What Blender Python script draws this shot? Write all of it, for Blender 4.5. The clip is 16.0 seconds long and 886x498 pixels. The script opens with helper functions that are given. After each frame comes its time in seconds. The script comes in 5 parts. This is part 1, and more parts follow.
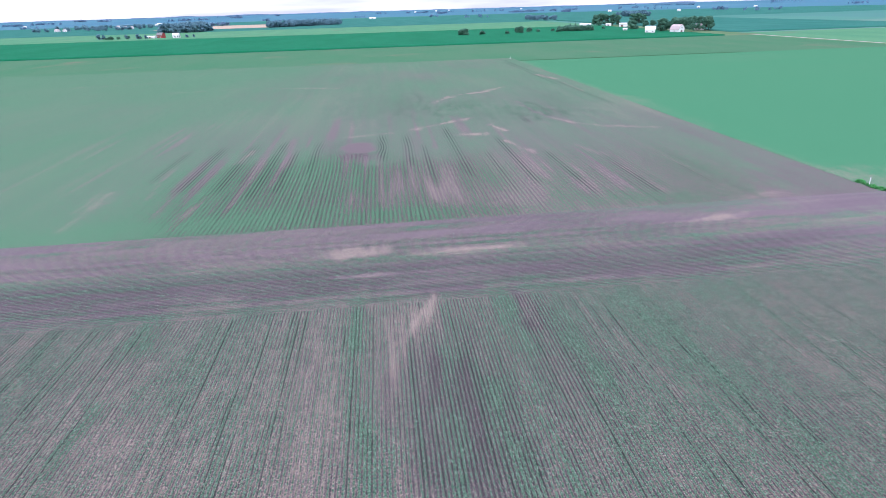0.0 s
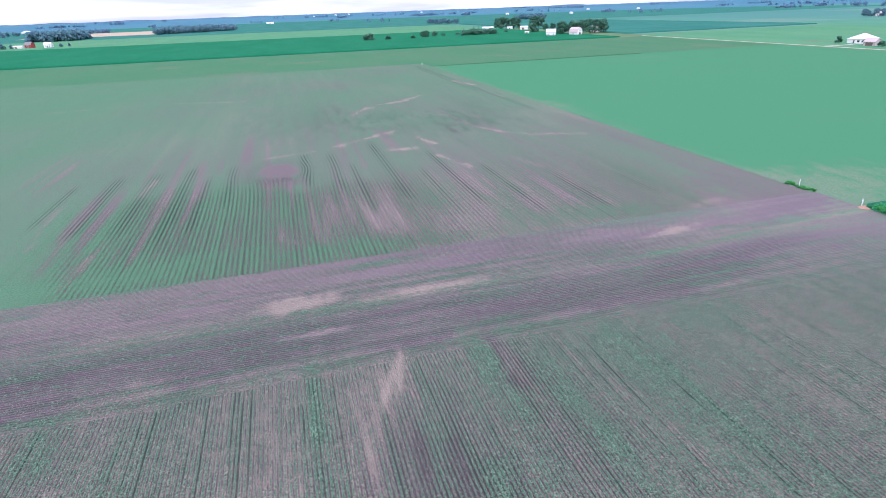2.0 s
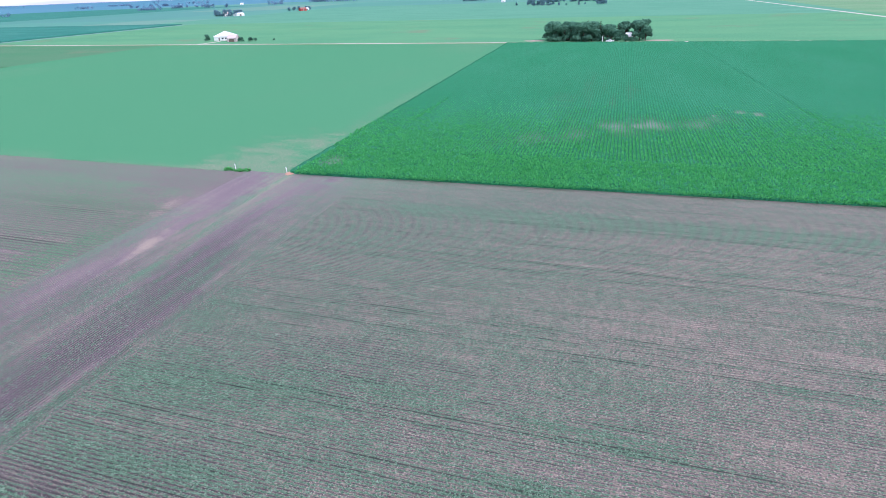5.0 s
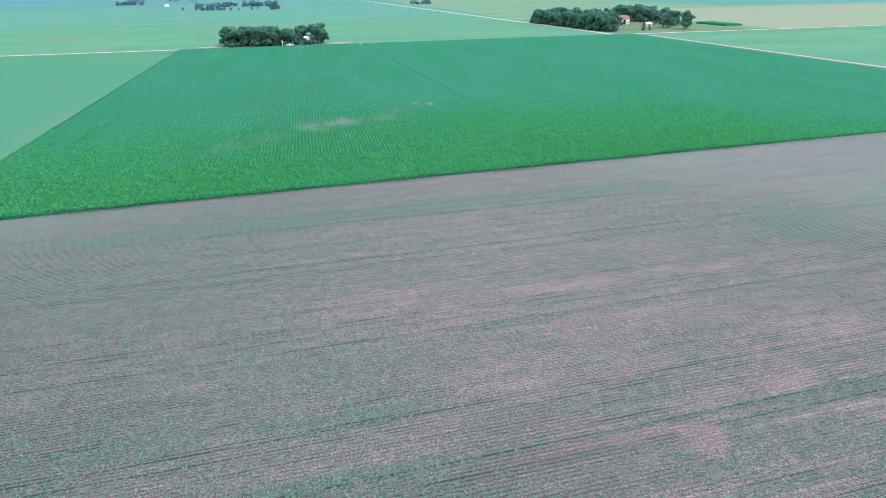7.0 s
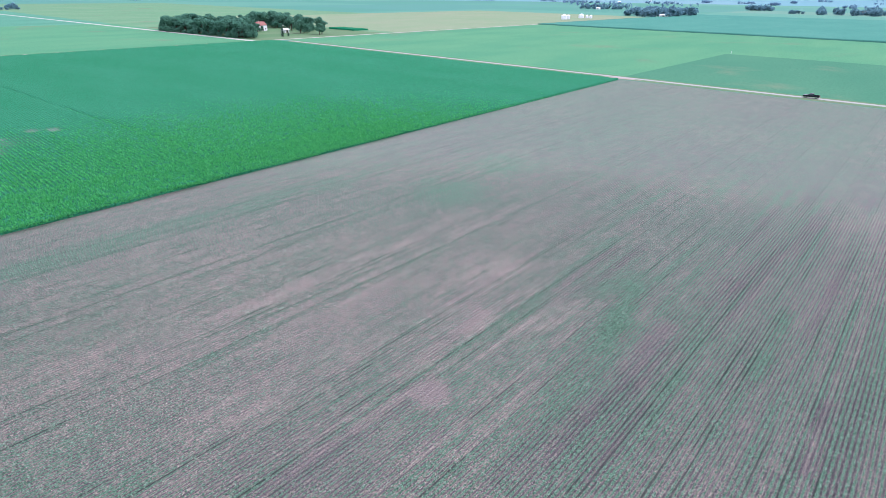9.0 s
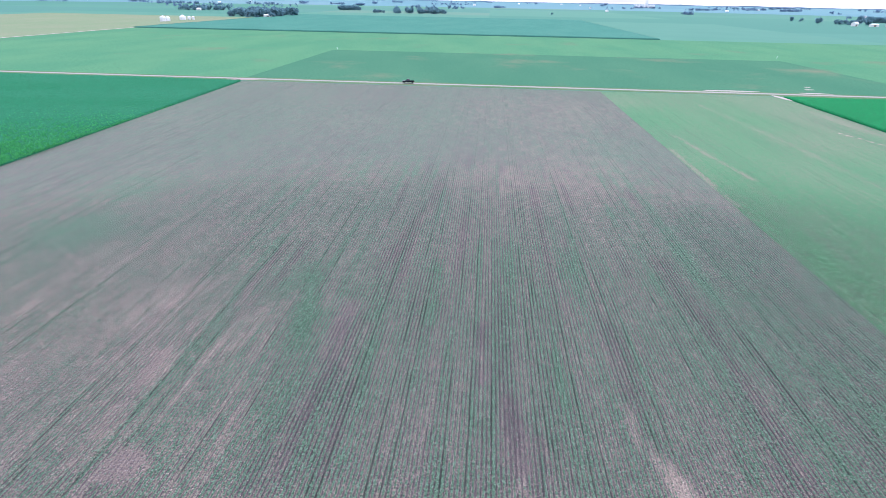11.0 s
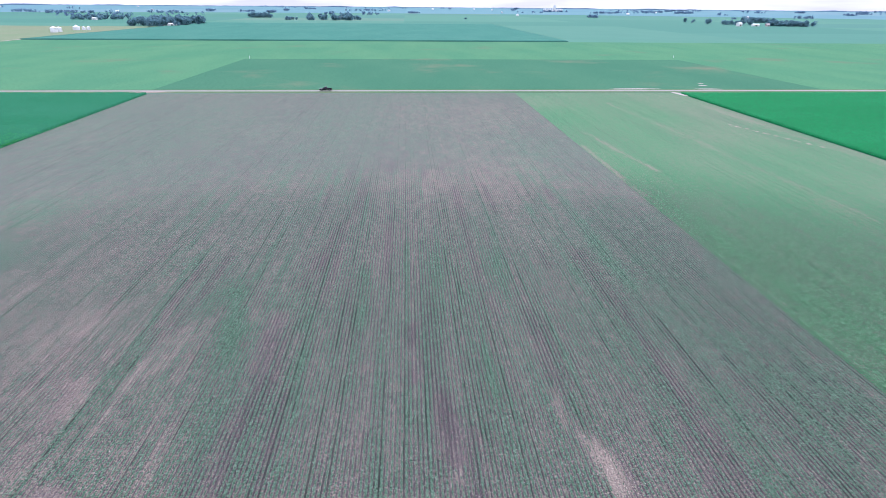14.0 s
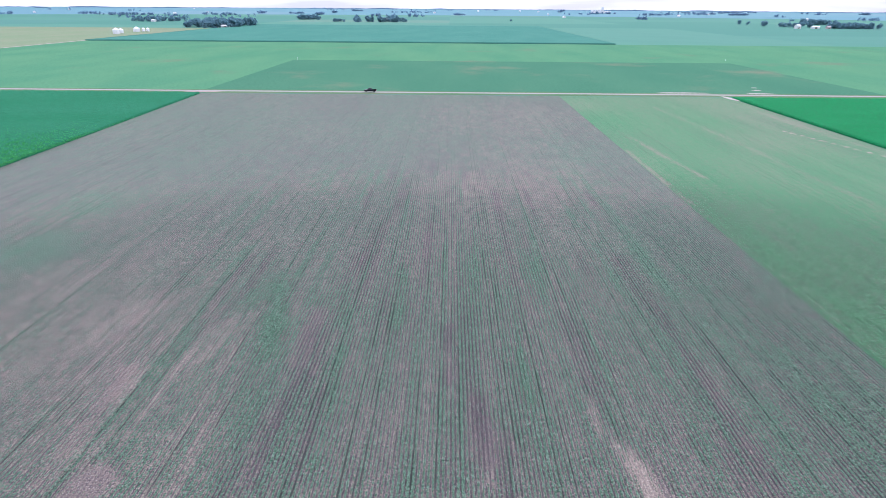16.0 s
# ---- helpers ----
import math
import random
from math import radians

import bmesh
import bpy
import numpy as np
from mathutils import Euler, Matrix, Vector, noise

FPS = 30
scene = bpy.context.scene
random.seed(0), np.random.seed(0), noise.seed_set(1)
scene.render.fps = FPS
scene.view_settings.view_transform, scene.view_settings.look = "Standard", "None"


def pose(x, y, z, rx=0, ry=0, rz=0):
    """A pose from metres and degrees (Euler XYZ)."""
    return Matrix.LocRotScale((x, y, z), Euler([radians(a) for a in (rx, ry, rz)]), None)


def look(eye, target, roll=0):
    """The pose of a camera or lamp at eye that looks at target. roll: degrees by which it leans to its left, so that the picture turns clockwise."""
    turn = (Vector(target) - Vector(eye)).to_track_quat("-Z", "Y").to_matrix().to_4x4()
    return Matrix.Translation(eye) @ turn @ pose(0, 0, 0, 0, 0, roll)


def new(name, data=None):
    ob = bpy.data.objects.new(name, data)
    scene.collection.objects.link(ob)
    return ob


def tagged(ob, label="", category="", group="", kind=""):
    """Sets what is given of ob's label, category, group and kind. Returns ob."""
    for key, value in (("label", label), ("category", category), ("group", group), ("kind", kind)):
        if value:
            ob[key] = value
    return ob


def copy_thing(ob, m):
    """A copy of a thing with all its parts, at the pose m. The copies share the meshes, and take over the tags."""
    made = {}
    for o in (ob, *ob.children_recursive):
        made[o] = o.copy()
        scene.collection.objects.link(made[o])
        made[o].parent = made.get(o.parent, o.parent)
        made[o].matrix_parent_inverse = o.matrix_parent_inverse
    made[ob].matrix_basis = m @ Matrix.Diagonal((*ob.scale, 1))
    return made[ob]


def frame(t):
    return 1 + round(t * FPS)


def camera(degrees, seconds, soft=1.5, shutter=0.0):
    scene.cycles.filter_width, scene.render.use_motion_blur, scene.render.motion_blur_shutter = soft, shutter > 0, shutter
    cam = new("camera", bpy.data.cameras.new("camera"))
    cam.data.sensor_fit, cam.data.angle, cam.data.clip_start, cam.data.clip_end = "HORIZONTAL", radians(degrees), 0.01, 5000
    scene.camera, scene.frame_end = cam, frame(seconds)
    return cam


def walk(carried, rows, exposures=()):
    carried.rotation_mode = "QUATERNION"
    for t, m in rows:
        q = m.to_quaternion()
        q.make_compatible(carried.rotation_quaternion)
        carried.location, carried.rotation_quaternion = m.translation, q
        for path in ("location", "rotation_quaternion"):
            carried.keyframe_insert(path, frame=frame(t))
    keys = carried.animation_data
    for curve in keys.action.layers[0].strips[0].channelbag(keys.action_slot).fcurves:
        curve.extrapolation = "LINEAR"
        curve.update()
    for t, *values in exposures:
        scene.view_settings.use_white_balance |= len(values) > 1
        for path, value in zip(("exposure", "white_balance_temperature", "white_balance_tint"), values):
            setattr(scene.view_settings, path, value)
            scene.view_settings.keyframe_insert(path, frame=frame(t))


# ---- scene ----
cam = camera(78.7, 16.0, soft=0.6)
PATH = [
    (0.0, pose(-0.00, 0.00, 32.00, 65.89, 1.53, -6.47)),
    (0.5, pose(-0.70, 3.79, 32.47, 65.99, 1.59, -5.06)),
    (1.0, pose(-1.57, 6.81, 32.79, 66.08, 1.67, -5.32)),
    (1.5, pose(-2.45, 8.95, 33.01, 66.06, 1.76, -8.88)),
    (2.0, pose(-3.37, 10.28, 33.13, 65.92, 1.84, -16.20)),
    (2.5, pose(-4.10, 10.91, 33.07, 65.58, 1.95, -29.59)),
    (3.0, pose(-4.63, 11.01, 32.95, 65.24, 2.03, -41.00)),
    (3.5, pose(-4.72, 10.90, 32.97, 64.95, 2.08, -47.74)),
    (4.0, pose(-4.51, 10.90, 33.02, 64.65, 2.06, -55.49)),
    (4.5, pose(-4.35, 11.05, 33.17, 64.37, 1.96, -64.38)),
    (5.0, pose(-4.09, 11.11, 33.26, 64.18, 1.87, -72.93)),
    (5.8, pose(-4.28, 10.75, 33.12, 64.04, 1.54, -85.82)),
    (6.6, pose(-4.80, 10.01, 32.74, 63.98, 0.94, -97.63)),
    (7.5, pose(-5.06, 9.67, 32.46, 64.03, 0.37, -111.52)),
    (8.0, pose(-4.87, 9.97, 32.41, 64.16, -0.02, -119.81)),
    (8.5, pose(-4.84, 10.10, 32.48, 64.34, -0.37, -128.83)),
    (9.0, pose(-4.81, 10.32, 32.60, 64.54, -0.62, -138.13)),
    (9.5, pose(-4.63, 10.26, 32.53, 64.69, -0.81, -147.74)),
    (10.0, pose(-4.50, 10.15, 32.54, 64.84, -1.01, -158.16)),
    (10.6, pose(-4.61, 10.28, 32.54, 64.99, -1.04, -169.20)),
    (11.2, pose(-4.97, 10.65, 32.57, 65.20, -0.95, -177.88)),
    (11.8, pose(-5.37, 11.05, 32.62, 65.40, -0.82, -183.61)),
    (12.5, pose(-5.57, 11.33, 32.67, 65.53, -0.69, -185.77)),
    (13.0, pose(-5.50, 11.44, 32.74, 65.60, -0.59, -185.38)),
    (13.5, pose(-5.45, 11.50, 32.79, 65.65, -0.51, -184.60)),
    (14.0, pose(-5.48, 11.64, 32.81, 65.72, -0.45, -183.54)),
    (14.5, pose(-5.45, 11.71, 32.85, 65.79, -0.41, -182.61)),
    (15.0, pose(-5.43, 11.83, 32.87, 65.83, -0.39, -181.66)),
    (15.5, pose(-5.44, 11.89, 32.91, 65.87, -0.38, -180.56)),
    (16.0, pose(-5.46, 11.88, 32.97, 65.86, -0.37, -179.13)),
]
walk(cam, PATH, [(0.0, 0.70, 5680, 24), (3.0, 0.74, 5680, 23), (5.0, 0.82, 5680, 22), (7.5, 0.88, 5680, 21), (10.0, 0.87, 5680, 21), (12.5, 0.68, 5680, 22), (16.0, 0.68, 5680, 22)])

# ---- sky and sun ----
world = bpy.data.worlds.new("sky")
scene.world = world
world.use_nodes = True
wn = world.node_tree.nodes
wl = world.node_tree.links
bg = wn["Background"]
sky = wn.new("ShaderNodeTexSky")
sky.sky_type = 'NISHITA'
sky.sun_disc = False
sky.sun_elevation = radians(52)
sky.sun_rotation = radians(200)
sky.air_density, sky.dust_density, sky.ozone_density = 1.0, 2.0, 1.0
wtc = wn.new("ShaderNodeTexCoord")
wmap = wn.new("ShaderNodeMapping")
wmap.inputs["Scale"].default_value = (2.0, 2.0, 22.0)
cloud = wn.new("ShaderNodeTexNoise")
cloud.inputs["Scale"].default_value = 1.6
cloud.inputs["Detail"].default_value = 6.0
cramp = wn.new("ShaderNodeValToRGB")
cramp.color_ramp.elements[0].position, cramp.color_ramp.elements[1].position = 0.40, 0.56
cramp.color_ramp.elements[0].color = (0.0, 0.0, 0.0, 1)
wmix = wn.new("ShaderNodeMix")
wmix.data_type = 'RGBA'
wmix.inputs["B"].default_value = (7.3, 7.4, 7.7, 1)
wl.new(wtc.outputs["Generated"], wmap.inputs["Vector"])
wl.new(wmap.outputs["Vector"], cloud.inputs["Vector"])
wl.new(cloud.outputs["Fac"], cramp.inputs["Fac"])
wl.new(cramp.outputs["Color"], wmix.inputs["Factor"])
grey = wn.new("ShaderNodeMix")
grey.data_type = 'RGBA'
grey.inputs["Factor"].default_value = 0.75
grey.inputs["B"].default_value = (6.0, 6.25, 6.95, 1)
wl.new(sky.outputs["Color"], grey.inputs["A"])
wl.new(grey.outputs["Result"], wmix.inputs["A"])
# an overcast sky is brighter overhead than at the horizon
wsep = wn.new("ShaderNodeSeparateXYZ")
wl.new(wtc.outputs["Generated"], wsep.inputs[0])
wup = wn.new("ShaderNodeMapRange")
wup.inputs["From Min"].default_value, wup.inputs["From Max"].default_value = 0.0, 0.55
wup.inputs["To Min"].default_value, wup.inputs["To Max"].default_value = 1.0, 1.40
wl.new(wsep.outputs["Z"], wup.inputs["Value"])
wdome = wn.new("ShaderNodeVectorMath")
wdome.operation = 'SCALE'
wl.new(wmix.outputs["Result"], wdome.inputs[0])
wl.new(wup.outputs["Result"], wdome.inputs["Scale"])
wl.new(wdome.outputs["Vector"], bg.inputs["Color"])
bg.inputs["Strength"].default_value = 0.10

sun = new("sun", bpy.data.lights.new("sun", 'SUN'))
sun.data.energy = 1.5
sun.data.angle = radians(14)
sun.data.color = (1.0, 0.96, 0.9)
sun.matrix_world = look((-60, -160, 210), (0, 0, 0))


# ---- material tools ----
class Nodes:
    """A material with short calls to add and join nodes."""

    def __init__(self, name, rough=0.85, spec=0.2):
        self.m = bpy.data.materials.new(name)
        self.m.use_nodes = True
        self.t = self.m.node_tree
        self.b = self.t.nodes["Principled BSDF"]
        self.b.inputs["Roughness"].default_value = rough
        self.b.inputs["Specular IOR Level"].default_value = spec

    def put(self, socket, v):
        if isinstance(v, bpy.types.NodeSocket):
            self.t.links.new(v, socket)
        elif v is not None:
            if hasattr(socket.default_value, "__len__") and not hasattr(v, "__len__"):
                v = (v, v, v, 1)[:len(socket.default_value)]
            if hasattr(v, "__len__") and len(socket.default_value) == 4 and len(v) == 3:
                v = (*v, 1)
            socket.default_value = v

    def math(self, op, a, b=None, clamp=False):
        n = self.t.nodes.new("ShaderNodeMath")
        n.operation, n.use_clamp = op, clamp
        self.put(n.inputs[0], a)
        self.put(n.inputs[1], b)
        return n.outputs[0]

    def mix(self, f, a, b):
        n = self.t.nodes.new("ShaderNodeMix")
        n.data_type = 'RGBA'
        self.put(n.inputs["Factor"], f)
        self.put(n.inputs["A"], a)
        self.put(n.inputs["B"], b)
        return n.outputs["Result"]

    def step(self, v, lo, hi, a=0.0, b=1.0):
        n = self.t.nodes.new("ShaderNodeMapRange")
        n.interpolation_type = 'SMOOTHSTEP'
        self.put(n.inputs["Value"], v)
        n.inputs["From Min"].default_value, n.inputs["From Max"].default_value = lo, hi
        n.inputs["To Min"].default_value, n.inputs["To Max"].default_value = a, b
        return n.outputs["Result"]

    def pos(self):
        return self.t.nodes.new("ShaderNodeNewGeometry").outputs["Position"]

    def obj(self):
        return self.t.nodes.new("ShaderNodeTexCoord").outputs["Object"]

    def attr(self, name):
        n = self.t.nodes.new("ShaderNodeAttribute")
        n.attribute_name = name
        return n.outputs["Fac"]

    def rnd(self):
        return self.t.nodes.new("ShaderNodeObjectInfo").outputs["Random"]

    def island(self):
        return self.t.nodes.new("ShaderNodeNewGeometry").outputs["Random Per Island"]

    def scaled(self, v, s):
        n = self.t.nodes.new("ShaderNodeMapping")
        self.t.links.new(v, n.inputs["Vector"])
        n.inputs["Scale"].default_value = s
        return n.outputs["Vector"]

    def noise(self, v, scale, detail=3.0, rough=0.55):
        n = self.t.nodes.new("ShaderNodeTexNoise")
        self.t.links.new(v, n.inputs["Vector"])
        n.inputs["Scale"].default_value = scale
        n.inputs["Detail"].default_value = detail
        n.inputs["Roughness"].default_value = rough
        return n.outputs["Fac"]

    def bump(self, h, strength, dist):
        n = self.t.nodes.new("ShaderNodeBump")
        n.inputs["Strength"].default_value = strength
        n.inputs["Distance"].default_value = dist
        self.t.links.new(h, n.inputs["Height"])
        self.t.links.new(n.outputs["Normal"], self.b.inputs["Normal"])

    def done(self, colour):
        self.put(self.b.inputs["Base Color"], colour)
        return self.m


# ---- materials ----
SOIL_DARK = (0.078, 0.066, 0.071)
SOIL_WET = (0.155, 0.128, 0.131)
SOIL_PURPLE = (0.164, 0.131, 0.148)
SOIL_MID = (0.270, 0.221, 0.188)
SOIL_PALE = (0.45, 0.37, 0.31)
LEAF_DARK = (0.055, 0.115, 0.075)
LEAF = (0.182, 0.290, 0.203)


def row_crop(name, spacing, leaf_a, leaf_b, wave=0.36, grain=1.0, rowvar=1.0, furrow_shade=0.6, row_shade=0.46, wet=SOIL_WET, often=0.72, far_lines=0.03):
    """Soil with a row crop coming up: reads crop (cover), tone (soil), u (distance across the rows), clear (how well
    the rows stand) and lines (furrows painted dark).
    """
    k = Nodes(name, 0.95, 0.0)
    p = k.pos()
    crop, tone, u, clear, lines = k.attr("crop"), k.attr("tone"), k.attr("u"), k.attr("clear"), k.attr("lines")

    def with_clear(lo, hi):
        return k.math('ADD', lo, k.math('MULTIPLY', clear, hi - lo))

    fine = k.noise(p, 4.6 * grain, 4.0, 0.7)
    mid = k.noise(p, 0.9, 3.0)
    # each row a little different along its length
    idx = k.math('FLOOR', k.math('ADD', k.math('DIVIDE', u, spacing), 0.25))
    wh = k.t.nodes.new("ShaderNodeTexWhiteNoise")
    wh.noise_dimensions = '1D'
    k.t.links.new(idx, wh.inputs["W"])
    cb = k.t.nodes.new("ShaderNodeCombineXYZ")
    k.put(cb.inputs[0], k.math('MULTIPLY', idx, 7.31))
    sp = k.t.nodes.new("ShaderNodeSeparateXYZ")
    k.t.links.new(p, sp.inputs[0])
    k.put(cb.inputs[1], k.math('MULTIPLY', k.math('ADD', sp.outputs["X"], sp.outputs["Y"]), 0.11))
    run = k.noise(cb.outputs[0], 1.0, 2.0)
    rowv = k.math('ADD', k.math('MULTIPLY', k.math('SUBTRACT', wh.outputs["Value"], 0.5), 0.22), k.math('MULTIPLY', k.math('SUBTRACT', run, 0.5), 0.5))
    wave_u = k.math('SINE', k.math('MULTIPLY', u, 2 * math.pi / spacing))
    row = k.math('MULTIPLY', wave_u, k.step(clear, 0.12, 0.60))
    cover = k.math('ADD', crop, k.math('MULTIPLY', row, wave * 0.5))
    cover = k.math('ADD', cover, k.math('MULTIPLY', rowv, k.math('MULTIPLY', with_clear(0.0, 1.0), 0.75 * rowvar)))
    cover = k.math('ADD', cover, k.math('MULTIPLY', k.math('SUBTRACT', fine, 0.5), with_clear(0.8, 2.0)))
    cover = k.math('ADD', cover, k.math('MULTIPLY', k.math('SUBTRACT', mid, 0.5), 0.35))
    # a thin stand blends with its soil, a clear one is leaf or soil
    cover = k.math('ADD', k.math('MULTIPLY', k.math('SUBTRACT', cover, 0.5), with_clear(0.20, 1.0)), 0.5)
    green = k.step(cover, 0.40, 0.60)
    grit = k.noise(p, 6.5 * grain, 4.0, 0.75)
    t = k.math('ADD', tone, k.math('MULTIPLY', k.math('SUBTRACT', k.noise(p, 1.9, 4.0, 0.6), 0.5), 0.35))
    t = k.math('ADD', t, k.math('MULTIPLY', k.math('SUBTRACT', grit, 0.5), with_clear(0.7, 2.5)))
    broken = k.math('MULTIPLY', k.step(mid, 0.35, 0.60, 0.45, 1.0), k.step(crop, 0.12, 0.42, 0.25, 1.0))
    # soil tone drops between the rows, as shade put into the colour
    t = k.math('ADD', t, k.math('MULTIPLY', k.math('MULTIPLY', row, row_shade), broken))
    soil = k.mix(k.step(t, -0.15, 0.25), SOIL_DARK, wet)
    soil = k.mix(k.step(t, 0.28, 0.55), soil, SOIL_MID)
    soil = k.mix(k.step(t, 0.55, 1.15), soil, SOIL_PALE)
    straw = k.step(k.noise(p, 9.0 * grain, 2.0, 0.5), 0.60, 0.68)
    soil = k.mix(k.math('MULTIPLY', straw, with_clear(0.02, 0.65)), soil, (0.66, 0.61, 0.54))
    leaf = k.mix(k.step(k.noise(p, 7.0 * grain, 3.0), 0.35, 0.65), leaf_a, leaf_b)
    h = k.math('ADD', grit, k.math('MULTIPLY', green, 0.7))
    k.bump(k.math('MULTIPLY', h, with_clear(0.25, 1.0)), 1.0, 0.22)
    # dark furrows between some of the rows: their shade is painted into the colour
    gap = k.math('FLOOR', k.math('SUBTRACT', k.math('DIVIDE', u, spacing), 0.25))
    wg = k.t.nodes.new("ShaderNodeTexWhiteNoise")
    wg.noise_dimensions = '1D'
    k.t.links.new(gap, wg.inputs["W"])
    trough_shade = k.math('ADD', wg.outputs["Value"], k.math('MULTIPLY', k.math('SUBTRACT', run, 0.5), 1.3))
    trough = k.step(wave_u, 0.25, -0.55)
    trough_shade = k.math('MULTIPLY', k.step(trough_shade, often, often + 0.22), trough)
    trough_shade = k.math('MULTIPLY', trough_shade, k.step(crop, 0.22, 0.40, 0.0, furrow_shade))
    trough_shade = k.math('MULTIPLY', trough_shade, with_clear(far_lines, 1.0))
    trough_shade = k.math('MAXIMUM', trough_shade, k.math('MULTIPLY', k.math('MULTIPLY', lines, trough), 0.8))
    return k.done(k.mix(trough_shade, k.mix(green, soil, leaf), (0.046, 0.060, 0.052)))


def meadow(name, a, b, rows_x=None, spacing=0.76, bare=0.0, dull=(0.17, 0.15, 0.11)):
    """A closed crop seen from far: two greens in broad drifts, thin rows, and thin spots."""
    k = Nodes(name, 0.95, 0.02)
    p = k.pos()
    big = k.noise(k.scaled(p, (0.35, 1.0, 1.0) if rows_x else (1.0, 0.35, 1.0)), 0.03, 4.0)
    small = k.noise(p, 0.9, 4.0, 0.7)
    c = k.mix(k.step(big, 0.3, 0.7), a, b)
    dark = tuple(v * 0.55 for v in a)
    c = k.mix(k.step(small, 0.42, 0.72, 0.0, 0.55), c, dark)
    if bare:
        spots = k.noise(p, 0.018, 5.0, 0.6)
        c = k.mix(k.step(spots, 0.60 - bare * 0.1, 0.80, 0.0, 0.8), c, dull)
    k.bump(small, 0.6, 0.3)
    return k.done(c)


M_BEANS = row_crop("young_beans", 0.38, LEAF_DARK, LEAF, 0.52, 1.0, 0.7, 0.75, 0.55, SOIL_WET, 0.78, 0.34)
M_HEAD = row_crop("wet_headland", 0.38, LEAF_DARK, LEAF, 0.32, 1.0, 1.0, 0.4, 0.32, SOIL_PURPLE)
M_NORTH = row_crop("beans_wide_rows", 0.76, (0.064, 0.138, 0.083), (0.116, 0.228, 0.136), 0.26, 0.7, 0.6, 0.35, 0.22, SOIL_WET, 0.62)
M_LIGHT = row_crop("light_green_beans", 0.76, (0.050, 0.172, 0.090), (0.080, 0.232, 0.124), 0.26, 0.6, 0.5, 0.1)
M_GREY = meadow("grey_green_crop", (0.062, 0.175, 0.090), (0.082, 0.175, 0.098), bare=0.4)
M_DEEP = meadow("dark_green_corn", (0.012, 0.142, 0.066), (0.017, 0.160, 0.078))
# blue-green corn, with some distance haze mixed into its colour
M_BLUE = meadow("hazy_blue_green_corn", (0.066, 0.208, 0.158), (0.078, 0.225, 0.170))
M_PALE = meadow("pale_green_crop", (0.080, 0.228, 0.124), (0.104, 0.252, 0.132), bare=0.3)
M_TAN = meadow("straw_field", (0.19, 0.26, 0.15), (0.23, 0.26, 0.165))
M_STRIP = row_crop("thin_green_beans", 0.38, (0.064, 0.175, 0.090), (0.118, 0.280, 0.148), 0.5, 0.9, 0.7, 0.6, 0.5, SOIL_WET, 0.80, 0.35)
M_DULL = meadow("dull_green_beans", (0.060, 0.178, 0.106), (0.072, 0.194, 0.114), bare=0.7, dull=(0.20, 0.19, 0.13))
# far crop whose teal includes haze put into the colour
M_TEAL = meadow("hazy_teal_crop", (0.080, 0.225, 0.148), (0.100, 0.250, 0.168))
M_MILD = meadow("mild_green_crop", (0.115, 0.235, 0.125), (0.155, 0.25, 0.145), bare=0.3)
M_NORTHFAR = meadow("deep_green_land", (0.030, 0.150, 0.118), (0.046, 0.178, 0.140))
M_STUBBLE = meadow("stubble", (0.42, 0.33, 0.24), (0.46, 0.36, 0.27))
M_VERGE = meadow("grass_verge", (0.095, 0.180, 0.085), (0.14, 0.20, 0.11), bare=0.6)


def gravel(name, a, b):
    k = Nodes(name, 0.95, 0.1)
    p = k.pos()
    c = k.mix(k.noise(p, 1.3, 5.0, 0.7), a, b)
    k.bump(k.noise(p, 14.0, 2.0), 0.4, 0.03)
    return k.done(c)


M_GRAVEL = gravel("gravel_road", (0.27, 0.25, 0.235), (0.37, 0.345, 0.325))
M_LIME = gravel("crushed_limestone", (0.35, 0.32, 0.28), (0.47, 0.43, 0.39))


def patchwork(name, w, d, north, south, haze_share):
    """Open farmland beyond the mapped fields: square parcels of many crops, mixed towards a haze colour."""
    k = Nodes(name, 0.9, 0.1)
    p = k.pos()
    sn = k.t.nodes.new("ShaderNodeVectorMath")
    sn.operation = 'SNAP'
    k.t.links.new(p, sn.inputs[0])
    sn.inputs[1].default_value = (w, d, 10000.0)
    wh = k.t.nodes.new("ShaderNodeTexWhiteNoise")
    k.t.links.new(sn.outputs[0], wh.inputs["Vector"])
    r = k.t.nodes.new("ShaderNodeValToRGB")
    e = r.color_ramp.elements
    r.color_ramp.interpolation = 'CONSTANT'
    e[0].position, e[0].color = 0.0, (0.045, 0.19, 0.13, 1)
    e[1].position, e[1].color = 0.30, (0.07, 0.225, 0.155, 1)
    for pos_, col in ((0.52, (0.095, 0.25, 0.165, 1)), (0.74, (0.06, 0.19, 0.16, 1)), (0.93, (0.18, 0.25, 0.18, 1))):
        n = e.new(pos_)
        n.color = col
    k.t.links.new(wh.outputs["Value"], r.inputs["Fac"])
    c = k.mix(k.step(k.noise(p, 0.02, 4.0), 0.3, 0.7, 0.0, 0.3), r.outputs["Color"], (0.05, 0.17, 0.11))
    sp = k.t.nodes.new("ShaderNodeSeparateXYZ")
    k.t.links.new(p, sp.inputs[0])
    return k.done(k.mix(haze_share, c, k.mix(k.step(sp.outputs["Y"], -2500, 2500), south, north)))


# north and south tints are painted haze, stronger on the outer land
M_FAR = patchwork("hazy_far_farmland", 390.0, 260.0, (0.05, 0.17, 0.15), (0.085, 0.215, 0.155), 0.60)
M_BACK = patchwork("haze_blue_land", 700.0, 520.0, (0.048, 0.145, 0.240), (0.135, 0.255, 0.310), 0.75)


